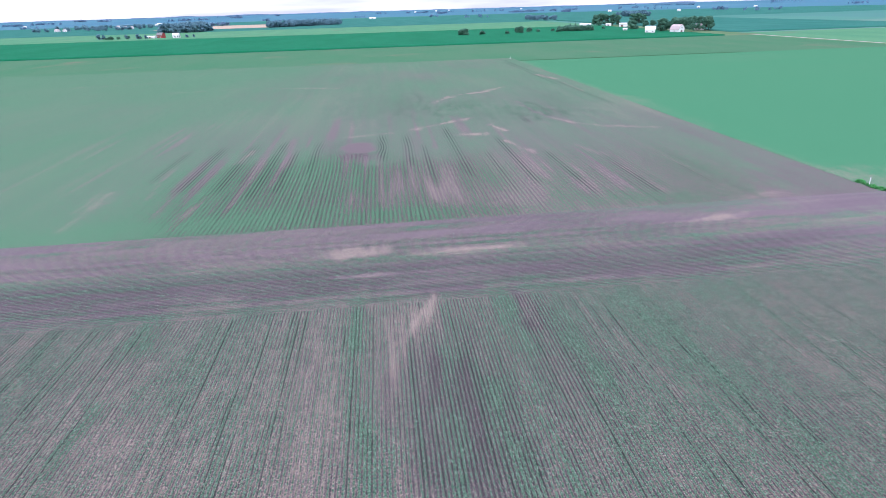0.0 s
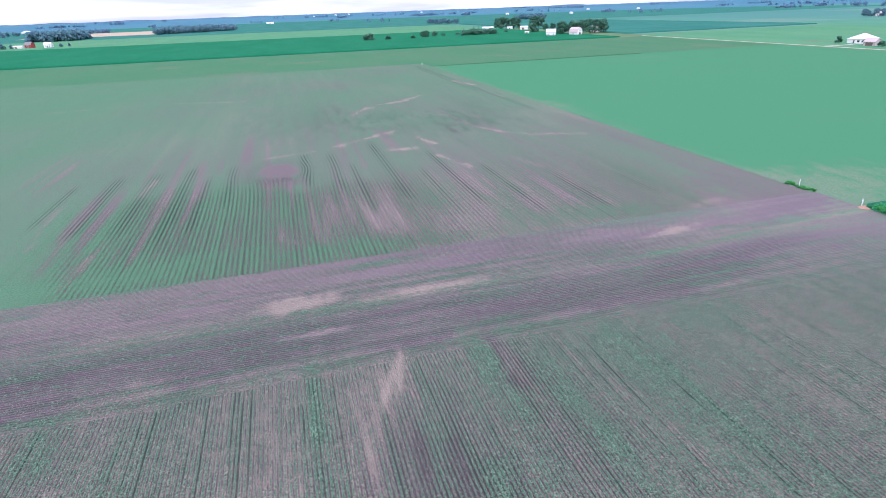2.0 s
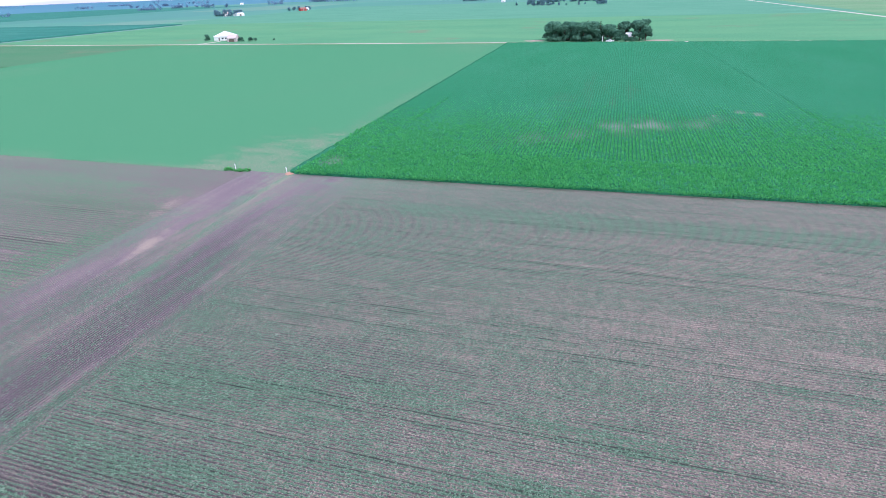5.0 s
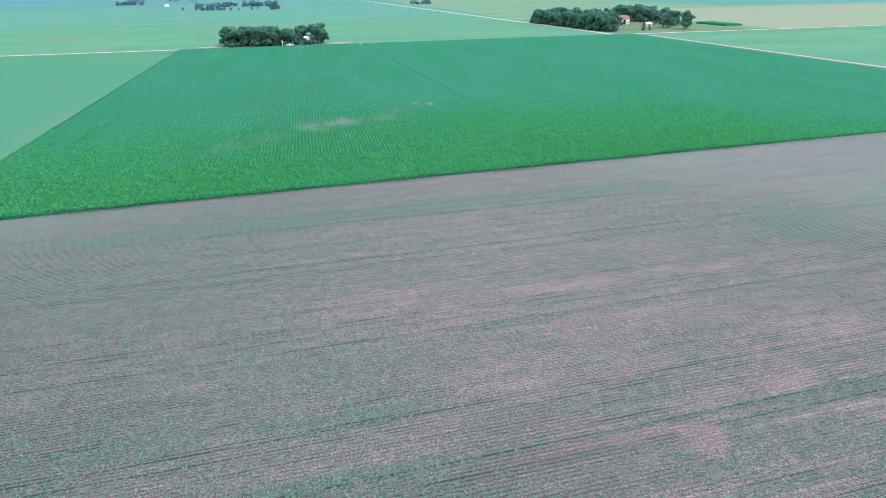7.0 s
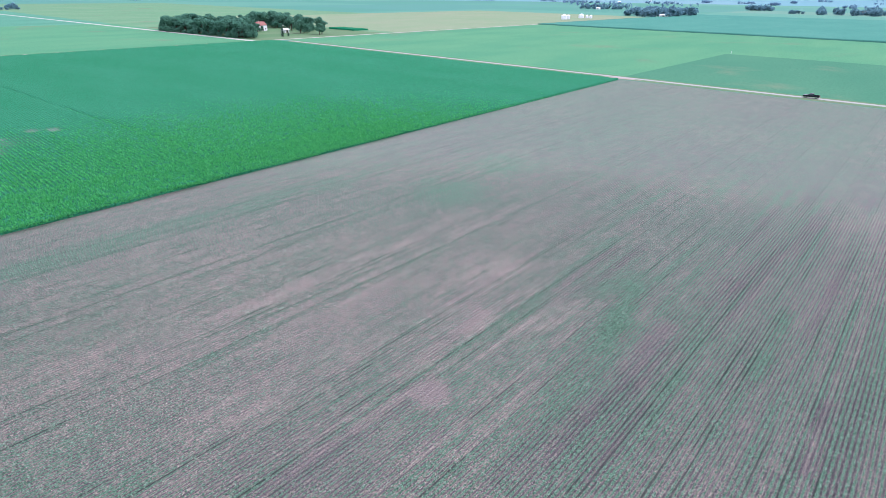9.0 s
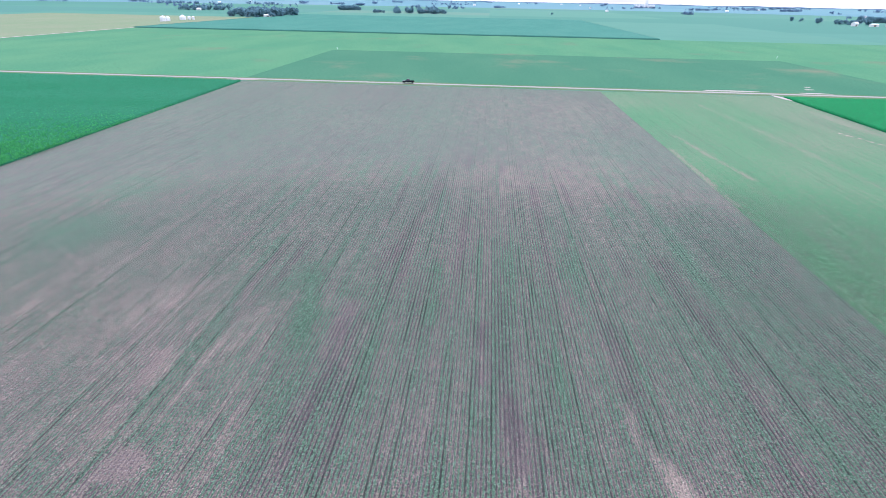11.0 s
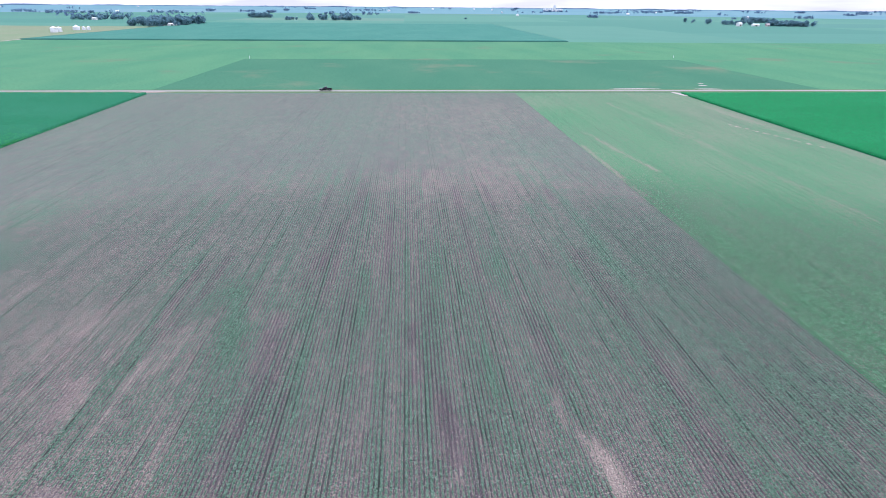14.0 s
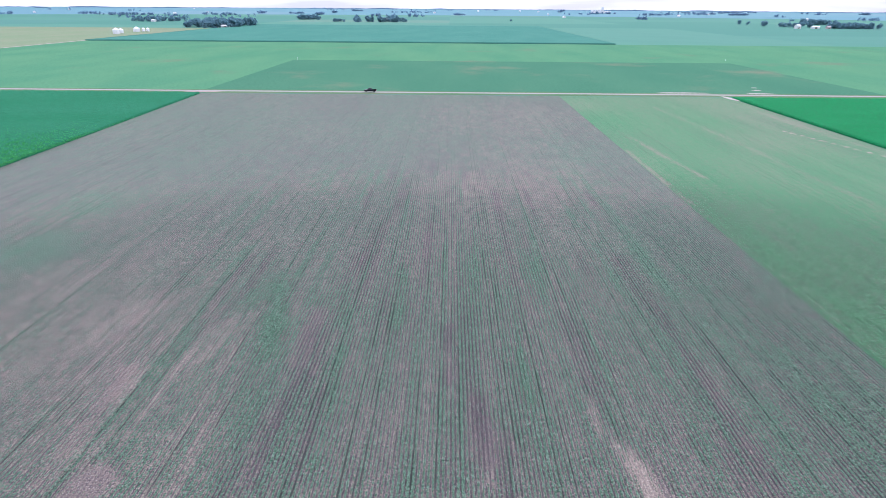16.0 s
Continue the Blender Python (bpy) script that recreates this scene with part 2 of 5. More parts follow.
def plain(name, col, rough=0.7, var=0.15, scale=1.5, metal=0.0):
    k = Nodes(name, rough, 0.3)
    k.b.inputs["Metallic"].default_value = metal
    p = k.pos()
    return k.done(k.mix(k.math('MULTIPLY', k.noise(p, scale, 4.0, 0.6), var * 2), col, tuple(v * 0.6 for v in col)))


def foliage(name, a, b):
    k = Nodes(name, 0.85, 0.05)
    f = k.math('ADD', k.math('MULTIPLY', k.island(), 0.7), k.math('MULTIPLY', k.rnd(), 0.3))
    c = k.mix(f, a, b)
    thin = k.t.nodes.new("ShaderNodeBsdfTranslucent")
    both = k.t.nodes.new("ShaderNodeMixShader")
    both.inputs[0].default_value = 0.42
    k.t.links.new(c, thin.inputs["Color"])
    k.t.links.new(k.b.outputs[0], both.inputs[1])
    k.t.links.new(thin.outputs[0], both.inputs[2])
    k.t.links.new(both.outputs[0], k.t.nodes["Material Output"].inputs["Surface"])
    return k.done(c)


M_LEAVES = foliage("tree_leaves", (0.070, 0.190, 0.138), (0.150, 0.320, 0.212))
# far leaves: the blue, paler cast of haze is put into their colour
M_HAZYLEAVES = foliage("hazy_tree_leaves", (0.14, 0.26, 0.31), (0.195, 0.34, 0.40))
# trees near the horizon, painted paler blue still in place of air haze
M_HAZETREES = foliage("haze_blue_trees", (0.15, 0.245, 0.35), (0.20, 0.305, 0.43))
M_BARK = plain("bark", (0.10, 0.08, 0.065), 0.9, 0.3, 6)
M_PLANT = foliage("bean_leaves", (0.085, 0.19, 0.11), (0.31, 0.44, 0.33))
M_STRIPLEAF = foliage("strip_bean_leaves", (0.09, 0.21, 0.12), (0.27, 0.46, 0.29))
M_EDGEGRASS = foliage("edge_grass", (0.03, 0.10, 0.045), (0.07, 0.18, 0.08))
M_CORNLEAF = foliage("corn_blades", (0.042, 0.285, 0.078), (0.125, 0.475, 0.155))


# ---- mesh tools ----
def mesh_ob(name, verts, faces, mat):
    me = bpy.data.meshes.new(name)
    me.from_pydata(verts, [], faces)
    me.materials.append(mat)
    return new(name, me)


def array_mesh(name, co, loops, size, mat):
    """A mesh from arrays: points, corner indices, corners per face."""
    me = bpy.data.meshes.new(name)
    me.vertices.add(len(co))
    me.vertices.foreach_set("co", np.asarray(co, np.float32).ravel())
    n = len(loops) // size
    me.loops.add(len(loops))
    me.loops.foreach_set("vertex_index", np.asarray(loops, np.int32))
    me.polygons.add(n)
    me.polygons.foreach_set("loop_start", np.arange(n, dtype=np.int32) * size)
    me.update(calc_edges=True)
    me.materials.append(mat)
    return me


def hash2(ix, iy, seed):
    h = np.sin(ix * 127.1 + iy * 311.7 + seed * 74.7) * 43758.5453
    return h - np.floor(h)


def vnoise(x, y, sx, sy, seed):
    """Smooth noise, 0 to 1, with cells of sx by sy metres."""
    x, y = x / sx + 1000.5, y / sy + 1000.5
    ix, iy = np.floor(x), np.floor(y)
    fx, fy = x - ix, y - iy
    fx, fy = fx * fx * (3 - 2 * fx), fy * fy * (3 - 2 * fy)
    a, b = hash2(ix, iy, seed), hash2(ix + 1, iy, seed)
    c, d = hash2(ix, iy + 1, seed), hash2(ix + 1, iy + 1, seed)
    return (a + (b - a) * fx) * (1 - fy) + (c + (d - c) * fx) * fy


def blob(x, y, cx, cy, rx, ry, turn=0.0, seed=1):
    """A soft-edged, ragged oval patch: 1 inside, 0 outside."""
    c, s = math.cos(radians(turn)), math.sin(radians(turn))
    dx, dy = x - cx, y - cy
    u, v = (dx * c + dy * s) / rx, (-dx * s + dy * c) / ry
    r = np.sqrt(u * u + v * v) + (vnoise(x, y, 2.2, 5.0, seed) - 0.5) * 0.6 + (vnoise(x, y, 0.8, 4.0, seed + 7) - 0.5) * 0.8
    return np.clip(1.5 - r, 0, 1)


def trail(x, y, pts, width, seed):
    """A ragged, broken line along a few points: 1 on it, 0 away from it."""
    d = np.full(np.shape(x), 1e9)
    for (ax, ay), (bx, by) in zip(pts, pts[1:]):
        vx, vy = bx - ax, by - ay
        t = np.clip(((x - ax) * vx + (y - ay) * vy) / (vx * vx + vy * vy), 0, 1)
        d = np.minimum(d, np.hypot(x - ax - t * vx, y - ay - t * vy))
    w = width * (0.35 + 1.3 * vnoise(x, y, width * 2.5, width * 4.0, seed)) + (vnoise(x, y, 1.2, 3.0, seed + 3) - 0.5) * width
    fade = (1 - ramp(d, 0.0, np.maximum(w, 0.3) * 2.3)) ** 2
    return fade * np.clip(0.25 + 1.2 * vnoise(x, y, 1.3, 4.5, seed + 5) * vnoise(x, y, 5.0, 9.0, seed + 6) * 2, 0, 1)


def ramp(v, lo, hi):
    t = np.clip((v - lo) / (hi - lo), 0, 1)
    return t * t * (3 - 2 * t)


def field_grid(name, x0, x1, y0, y1, dx, dy, mat, state, z=0.0, edge=None):
    """A field surface with the attributes that state(x, y) gives."""
    nx, ny = int((x1 - x0) / dx) + 1, int((y1 - y0) / dy) + 1
    X, Y = np.meshgrid(np.linspace(x0, x1, nx), np.linspace(y0, y1, ny))
    if edge is not None:
        X = x0 + (X - x0) / (x1 - x0) * (edge(Y) - x0)
    values = state(X, Y)
    Z = z + (vnoise(X, Y, 25, 25, 5) - 0.5) * 0.02
    i = np.arange(nx * ny).reshape(ny, nx)
    q = np.stack([i[:-1, :-1], i[:-1, 1:], i[1:, 1:], i[1:, :-1]], -1)
    me = array_mesh(name, np.stack([X, Y, Z], -1).reshape(-1, 3), q.ravel(), 4, mat)
    for key, v in zip(("crop", "tone", "u", "clear", "lines"), values):
        a = me.attributes.new(key, 'FLOAT', 'POINT')
        a.data.foreach_set("value", np.asarray(v, np.float32).ravel())
    return new(name, me)


# ---- the land ----
def corn_edge(y):
    return 89.4 - 0.031 * y


def south_state(x, y):
    """Crop cover, soil tone and row coordinate of the near field and of the headland at its north end."""
    streak = vnoise(x, y, 0.9, 30, 11) * 0.5 + vnoise(x, y, 2.6, 60, 12) * 0.5
    broad = vnoise(x, y, 26, 34, 13)
    mid = vnoise(x, y, 6, 14, 14)
    spot = vnoise(x, y, 1.4, 2.6, 20)
    tuft = vnoise(x, y, 0.9, 16, 47) * 0.6 + vnoise(x, y, 3.0, 11, 48) * 0.4
    calm = 1 - 0.92 * ramp(np.hypot(x, y), 30, 95)
    crop = 0.412 + (streak - 0.5) * 0.10 * calm + (broad - 0.5) * 0.07 + (mid - 0.5) * 0.08 * calm + (spot - 0.5) * 0.09 + (0.10 * ramp(tuft, 0.58, 0.85) - 0.05 * ramp(tuft, 0.42, 0.15)) * calm
    tone = 0.500 + (vnoise(x, y, 14, 26, 15) - 0.5) * 0.05 + (vnoise(x, y, 0.9, 20, 16) - 0.5) * 0.05 * calm + (vnoise(x, y, 1.2, 2.2, 22) - 0.5) * 0.10 + (vnoise(x, y, 2.4, 12, 49) - 0.5) * 0.07 * calm
    # planter passes, twelve rows wide, a little different from one another
    crop += (hash2(np.floor(x / 4.57), 0 * x, 21) - 0.5) * 0.04
    # dry, thin ground towards the corn and at the far end; better ground in the middle
    dry = blob(x, y, 50, -12, 30, 46, 0, 23) + 1.3 * blob(x, y, -22, 33, 20, 17, 0, 45) + 0.6 * blob(x, y, 16, -22, 9, 16, 12, 53)
    crop -= 0.015 * dry
    crop += 0.02 * ramp(x, 14, 30) * ramp(y, 0, 25)
    tone += 0.10 * dry
    far = blob(x, y, -22, -95, 16, 24, 0, 24) + blob(x, y, -25, -165, 22, 30, 0, 25)
    crop -= 0.05 * far
    tone += 0.06 * far
    crop += 0.03 * blob(x, y, 8, -50, 12, 36, 0, 26) + 0.05 * blob(x, y, -34, -55, 16, 40, 0, 94) + 0.04 * blob(x, y, 42, 30, 28, 28, 0, 50)
    for cx, cy, rx, ry, g in ((17, -48, 2.5, 5, 0.14), (55, -60, 6, 6, 0.2), (59, -80, 5, 8, 0.1), (75.5, 0, 3.0, 44, 0.22),
                               (12.4, 50, 1.2, 9, 0.2), (-4.4, 48, 1.0, 10, 0.2), (18, 44, 1.2, 8, 0.18),
                              (28, 47, 4, 9, 0.14), (-21, 45, 3, 6, 0.14), (39, 54, 4, 4, 0.12)):
        crop += 0.85 * g * blob(x, y, cx, cy, rx, ry, 0, 27)
    for cx, cy, rx, ry, g in ((5.2, 37, 4.5, 13, 0.26), (16, 46, 4, 9, 0.18), (21, -2, 4.5, 6, 0.14), (-42, -42, 8, 34, 0.15), (-30, 40, 8, 12, 0.1), (9, -24, 3, 8, 0.1)):
        tone -= g * blob(x, y, cx, cy, rx, ry, 0, 28)
    bare = np.maximum(0.9 * blob(x, y, 2.2, 52.2, 0.7, 4.4, -20, 29), 0.8 * blob(x, y, 3.5, 53.2, 0.5, 3.6, -12, 55))
    bare = np.maximum(bare, 0.35 * blob(x, y, 2.8, 52.5, 2.2, 5.0, -18, 56))
    for cx, cy, rx, ry, t, g in ((-0.8, 44, 0.35, 3.2, 0, 0.7), (-20.4, -19.6, 0.85, 3.6, 4, 0.85), (-18.6, -26, 0.3, 2.6, 0, 0.4)):
        bare = np.maximum(bare, g * blob(x, y, cx, cy, rx, ry, t, 30))
    pink = blob(x, y, 21.8, -17.8, 1.3, 1.5, 0, 31)
    lean = ramp(np.hypot(x, y), 50, 120)
    crop += 0.055 * lean
    tone -= 0.17 * lean
    # wet violet stripes and green stripes, a few rows wide, through the middle of the field
    mids = (1 - ramp(np.abs(x + 2), 26, 48)) * (1 - ramp(np.abs(y + 30), 50, 90))
    violet = ramp(vnoise(x, y, 1.5, 24, 81), 0.62, 0.85) * ramp(vnoise(x, y, 6, 20, 82), 0.3, 0.6) * mids
    crop += (0.16 * ramp(vnoise(x, y, 0.9, 22, 83), 0.66, 0.9) - 0.10 * violet) * mids
    tone -= 0.20 * violet
    for pts, w in ((((21.9, 2), (22.1, -8), (22.0, -16)), 1.3), (((17.5, -6), (17.4, -14)), 1.1), (((24.9, -22), (26.7, -32)), 1.0)):
        v = trail(x, y, pts, w, 84)
        crop -= 0.12 * v
        tone -= 0.16 * v
    # single stripes that stand out: lush rows, bare wet rows, and dry pinkish spots
    for pts, w in ((((11.9, -18), (12.0, -30), (14.5, -40), (16, -49)), 1.2), (((5.2, -20), (5.6, -36)), 0.6), (((6.6, -40), (6.6, -50)), 0.7), (((-2.3, -16), (-2.2, -30)), 0.5), (((0.3, -40), (0.4, -56)), 0.6), (((3.9, 25), (4.4, 46)), 0.6), (((8.2, 25), (8.3, 40)), 0.8), (((12.2, 26), (12.1, 34)), 0.6), (((-28, 52), (-28, 60)), 1.5), (((-4.7, 48), (-4.7, 58)), 0.8), (((-27.6, 30), (-27.6, 42)), 0.8), (((-3.6, 28), (-3.6, 36)), 0.6)):
        crop += 0.22 * trail(x, y, pts, w, 96)
    for pts, w in ((((9.6, -16), (9.1, -30), (9.5, -43)), 1.2), (((6.1, -18), (6.2, -29)), 0.6), (((8, -50), (7.8, -60)), 1.0), (((-5.5, -30), (-5.5, -40)), 0.7), (((-8.7, -20), (-8.7, -28)), 0.7), (((-10.2, -16), (-10.2, -24)), 0.7), (((5.6, 26), (5.7, 34), (6.1, 43)), 1.3), (((3.2, 38), (3.3, 47)), 0.6), (((14.2, 49), (14.3, 57)), 1.2), (((-1.6, 32), (-1.3, 43)), 0.6)):
        v = trail(x, y, pts, w, 97)
        crop -= 0.22 * v
        tone -= 0.34 * v
    for pts, w in ((((32, -36), (31, -46)), 2.0), (((21.3, -26), (21, -35)), 1.4), (((24.8, -18), (24.6, -30)), 1.5), (((19, -34), (19, -42)), 0.8), (((-6.5, 27), (-6.6, 41)), 0.8), (((22.5, 24), (23, 44)), 1.8), (((-23.4, 36), (-16, 44)), 2.5), (((10.5, 28), (12, 36)), 0.6), (((26, 36), (25, 44)), 1.2)):
        v = trail(x, y, pts, w, 98)
        crop -= 0.08 * v
        tone += 0.06 * v
    # headland, sown across: a dark wet band, a pale line, and a purple bare band along the next field
    bend = ramp(x, 40, 80)
    wob = (vnoise(x, y, 9, 7, 17) - 0.5) * 5.0 + (vnoise(x, y, 1.6, 6, 44) - 0.5) * 4.0
    head = ramp(y + wob - 4.0 * bend + 4.0 * ramp(-x, 22, 45), 56.5, 62.0)
    hs = vnoise(x, y, 34, 0.9, 18) * 0.55 + vnoise(x, y, 12, 2.2, 19) * 0.45
    yy = y - 3.0 * bend + (vnoise(x, y, 30, 30, 85) - 0.5) * 1.5
    dark = ramp(yy + wob * 0.5, 57, 62) * (1 - ramp(yy, 66.0, 69.5)) * (0.55 + 0.45 * ramp(vnoise(x, y, 14, 5, 86), 0.25, 0.6)) * (1 - 0.6 * ramp(x, 55, 80))
    purple = ramp(yy + wob * 0.4, 70.5, 75.5) * (0.35 + 0.65 * ramp(vnoise(x, y, 22, 3.0, 46), 0.3, 0.6)) * (1 - 0.25 * ramp(x, 20, 45) * (1 - ramp(x, 60, 75)))
    line = np.exp(-((yy - 69.9) / 0.8) ** 2) + 0.5 * np.exp(-((yy - 71.8) / 0.35) ** 2) + 0.8 * np.exp(-((y - 61.76) / 0.25) ** 2) * ramp(vnoise(x, y, 12, 3, 54), 0.3, 0.6)
    hcrop = 0.38 + (hs - 0.5) * 0.40 - 0.08 * dark - 0.12 * purple + 0.10 * line + 0.12 * ramp(vnoise(x, y, 7, 0.8, 51), 0.6, 0.85) + 0.12 * ramp(yy + wob, 76.5, 82) * (0.4 + 0.6 * ramp(x, 15, 35)) * (1 - ramp(x, 62, 74))
    htone = 0.35 + (hs - 0.5) * 0.24 - 0.24 * dark - 0.06 * purple + 0.22 * line * vnoise(x, y, 6, 3, 32) + (vnoise(x, y, 16, 4, 87) - 0.5) * 0.14
    corner = blob(x, y, 78, 83, 10, 7, 0, 33)
    hcrop -= 0.2 * corner
    htone -= 0.10 * corner
    crop = crop * (1 - head) + head * hcrop
    tone = tone * (1 - head) + head * htone
    for cx, cy, rx, ry, t in ((-5, 72, 4.5, 1.7, 5), (11.5, 70.4, 7.5, 1.0, 2), (-4.3, 64.2, 4, 0.8, 0), (52, 76, 4, 1.0, 8)):
        bare = np.maximum(bare, 0.55 * blob(x, y, cx, cy, rx, ry, t, 34))
    crop = crop * (1 - 0.75 * bare) * (1 - 0.9 * pink)
    tone = tone + (0.85 - tone) * bare * 0.8 + (0.40 - tone) * pink
    u = np.where(y.mean() > 56.3, y, x)
    clear = (1 - 0.90 * ramp(np.hypot(x + 2, y - 4), 42, 125)) * (1 - 0.2 * head)
    return np.clip(crop, 0, 1), np.clip(tone, 0, 1), u, clear, 0 * x


def north_state(x, y):
    """Wide rows that show well only in the south; grey-green beyond, with pale ribs and bundles of open furrows."""
    broad = vnoise(x, y, 38, 45, 31) - 0.5
    crop = 0.555 + 0.22 * broad + (vnoise(x, y, 9, 16, 36) - 0.5) * 0.08 + (vnoise(x, y, 1.8, 30, 32) - 0.5) * 0.07
    crop += 0.19 * ramp(-x, 14, 70) + 0.10 * ramp(y, 190, 330) - 0.01 * ramp(x, 5, 45) * (1 - ramp(y, 190, 330))
    tone = 0.32 + (vnoise(x, y, 30, 40, 34) - 0.5) * 0.16 + (vnoise(x, y, 2.2, 45, 35) - 0.5) * 0.10
    # rows stand clear in a fan before the wet hole
    fan = ramp(x, -56, -24) * (1 - ramp(x, 8, 26)) * (1 - ramp(y + (vnoise(x, y, 6, 9, 37) - 0.5) * 12, 112, 136))
    clear = np.clip(0.05 + 0.60 * fan + 0.35 * ramp(x, 8, 20) * (1 - ramp(x, 62, 82)) * (1 - ramp(y, 98, 150)), 0, 1)
    crop += 0.08 * fan * (1 - ramp(y, 86, 100)) - 0.03 * fan - 0.06 * ramp(x, -22, 4) * (1 - ramp(x, 30, 60)) * (1 - ramp(y, 150, 200))
    # a green fringe along the headland
    crop += 0.10 * (1 - ramp(y + (vnoise(x, y, 7, 5, 38) - 0.5) * 8, 86, 95)) * (1 - ramp(x, 48, 66))
    # thin brown and dark drifts along the rows
    drift = ramp(vnoise(x, y, 1.1, 34, 99), 0.52, 0.85) * ramp(vnoise(x, y, 9, 22, 100), 0.30, 0.65)
    drift *= ramp(y, 86, 98) * (1 - ramp(y, 150, 215)) * ramp(x, -95, -60) * (1 - ramp(x, 40, 75))
    crop -= 0.26 * drift
    tone += 0.10 * drift * (vnoise(x, y, 4, 30, 101) - 0.3)
    # bundles of open furrows left by the planter, their troughs painted dark
    lines = 0 * x
    for cx, y0, y1, w in ((-49.5, 112, 145, 0.8), (-41.5, 103, 149, 1.5), (-33.8, 102, 149, 1.6), (-26.4, 96, 151, 1.3), (-22, 100, 140, 0.8), (-17.0, 112, 149, 1.1), (-0.8, 118, 154, 1.1),
                          (5.6, 114, 153, 1.2), (9.5, 100, 140, 0.7), (17.3, 104, 162, 1.0), (24, 92, 130, 0.8), (29.5, 96, 145, 0.9), (38, 88, 128, 0.8), (49.6, 86, 118, 0.8), (62, 88, 112, 0.7),
                          (79.2, 180, 365, 0.9), (76.5, 230, 350, 0.6)):
        lines = np.maximum(lines, np.exp(-((x - cx) / w) ** 2) * ramp(y, y0, y0 + 7) * (1 - ramp(y, y1 - 9, y1)) * (0.5 + 0.5 * vnoise(x, y, 3, 9, 39)))
    # bare purple streaks along the rows
    streak = 0 * x
    for cx, y0, y1, w in ((13, 86, 122, 1.7), (21.5, 84, 104, 2.6), (26.5, 84, 112, 1.8), (31, 100, 128, 1.3), (37, 86, 108, 1.6), (44, 92, 116, 1.2), (-4.5, 84, 106, 1.3), (-22.5, 118, 147, 1.5), (1.5, 96, 120, 1.0), (-36, 84, 104, 0.9)):
        streak = np.maximum(streak, np.exp(-((x - cx + (vnoise(x, y, 5, 12, 40) - 0.5) * 2) / w) ** 2) * ramp(y, y0, y0 + 6) * (1 - ramp(y, y1 - 12, y1)))
    streak *= 0.35 + 0.65 * vnoise(x, y, 1.1, 9, 93)
    crop -= 0.20 * streak
    tone += (0.30 - tone) * 0.7 * streak
    # dark damp hollows and the pale ribs beside them
    for cx, cy, rx, ry, t in ((29, 196, 14, 7, 42), (40, 176, 16, 14, 0), (2, 205, 16, 30, 0), (60, 190, 12, 30, -20)):
        b = blob(x, y, cx, cy, rx, ry, t, 41)
        crop += 0.02 * b
        tone -= 0.20 * b
    pale = 0 * x
    for pts, w, g in ((((19, 203), (28, 219), (42, 225), (51, 236)), 1.7, 0.8), (((9, 157), (16, 162), (20, 165), (27, 170)), 1.5, 0.9), (((21, 147), (27, 146)), 1.5, 0.9),
                      (((31, 158), (34, 149)), 1.1, 1.0), (((48.6, 198), (49.4, 176), (54, 157), (62, 149), (74, 144)), 1.2, 0.7), (((31, 137), (35, 123)), 0.8, 0.8),
                      (((78, 275), (81.6, 254)), 1.6, 0.9), (((81, 250), (80, 215)), 0.8, 0.5), (((-54.3, 89), (-54.9, 110)), 1.2, 0.6), (((-56.5, 98), (-57, 116)), 0.8, 0.4), (((-46, 104), (-50.5, 142)), 0.8, 0.4),
                      (((-36, 85), (-34.6, 104)), 0.6, 0.6), (((-34, 128), (-33.5, 140)), 0.8, 0.7), (((-12, 150), (2, 153)), 0.9, 0.6), (((47, 128), (50, 118)), 1.2, 0.35), (((49.6, 112), (50.4, 88)), 0.5, 0.6),
                      (((63, 84.7), (70, 86)), 0.9, 0.4), (((-95, 262), (-60, 268), (-20, 255)), 2.2, 0.4), (((-150, 300), (-110, 306)), 2.5, 0.5)):
        pale = np.maximum(pale, g * trail(x, y, pts, w, 41))
    crop -= 0.30 * pale
    tone += 0.32 * pale
    hole = np.sqrt(((x + 7) / 4.6) ** 2 + ((y - 137.5) / 6.0) ** 2) + (vnoise(x, y, 3.0, 4.0, 42) - 0.5) * 0.5
    pond = 1 - ramp(hole, 0.6, 1.15)
    rim = ramp(hole, 0.9, 1.1) * (1 - ramp(hole, 1.3, 2.2))
    crop = crop * (1 - pond) - 0.05 * rim
    tone = tone + (0.20 - tone) * pond - 0.12 * rim
    tail = blob(x, y, -6, 127, 3.5, 4.5, 0, 95)
    crop -= 0.18 * tail
    tone -= 0.10 * tail
    # the purple end strip along the headland
    edge = 1 - ramp(y + (vnoise(x, y, 10, 6, 43) - 0.5) * 3 + (vnoise(x, y, 0.8, 5, 88) - 0.5) * 3 - 2.0 * ramp(x, 55, 80), 81.5, 88.0)
    crop -= 0.12 * edge
    # the damp corner beside the light green field
    damp = blob(x, y, 80, 88, 9, 12, 0, 89) + 0.5 * blob(x, y, 82, 110, 4, 30, 0, 90)
    crop -= 0.22 * np.clip(damp, 0, 1)
    tone -= 0.10 * np.clip(damp, 0, 1)
    # rows part round the wet hole
    dx, dy = x + 7, y - 137
    r2 = np.maximum((dx * dx + (dy * 0.8) ** 2), 14.0)
    u = dx * (1 - 9.0 / r2)
    return np.clip(crop, 0, 1), np.clip(tone, 0, 1), u, clear * (1 - pond), lines * (1 - pond)


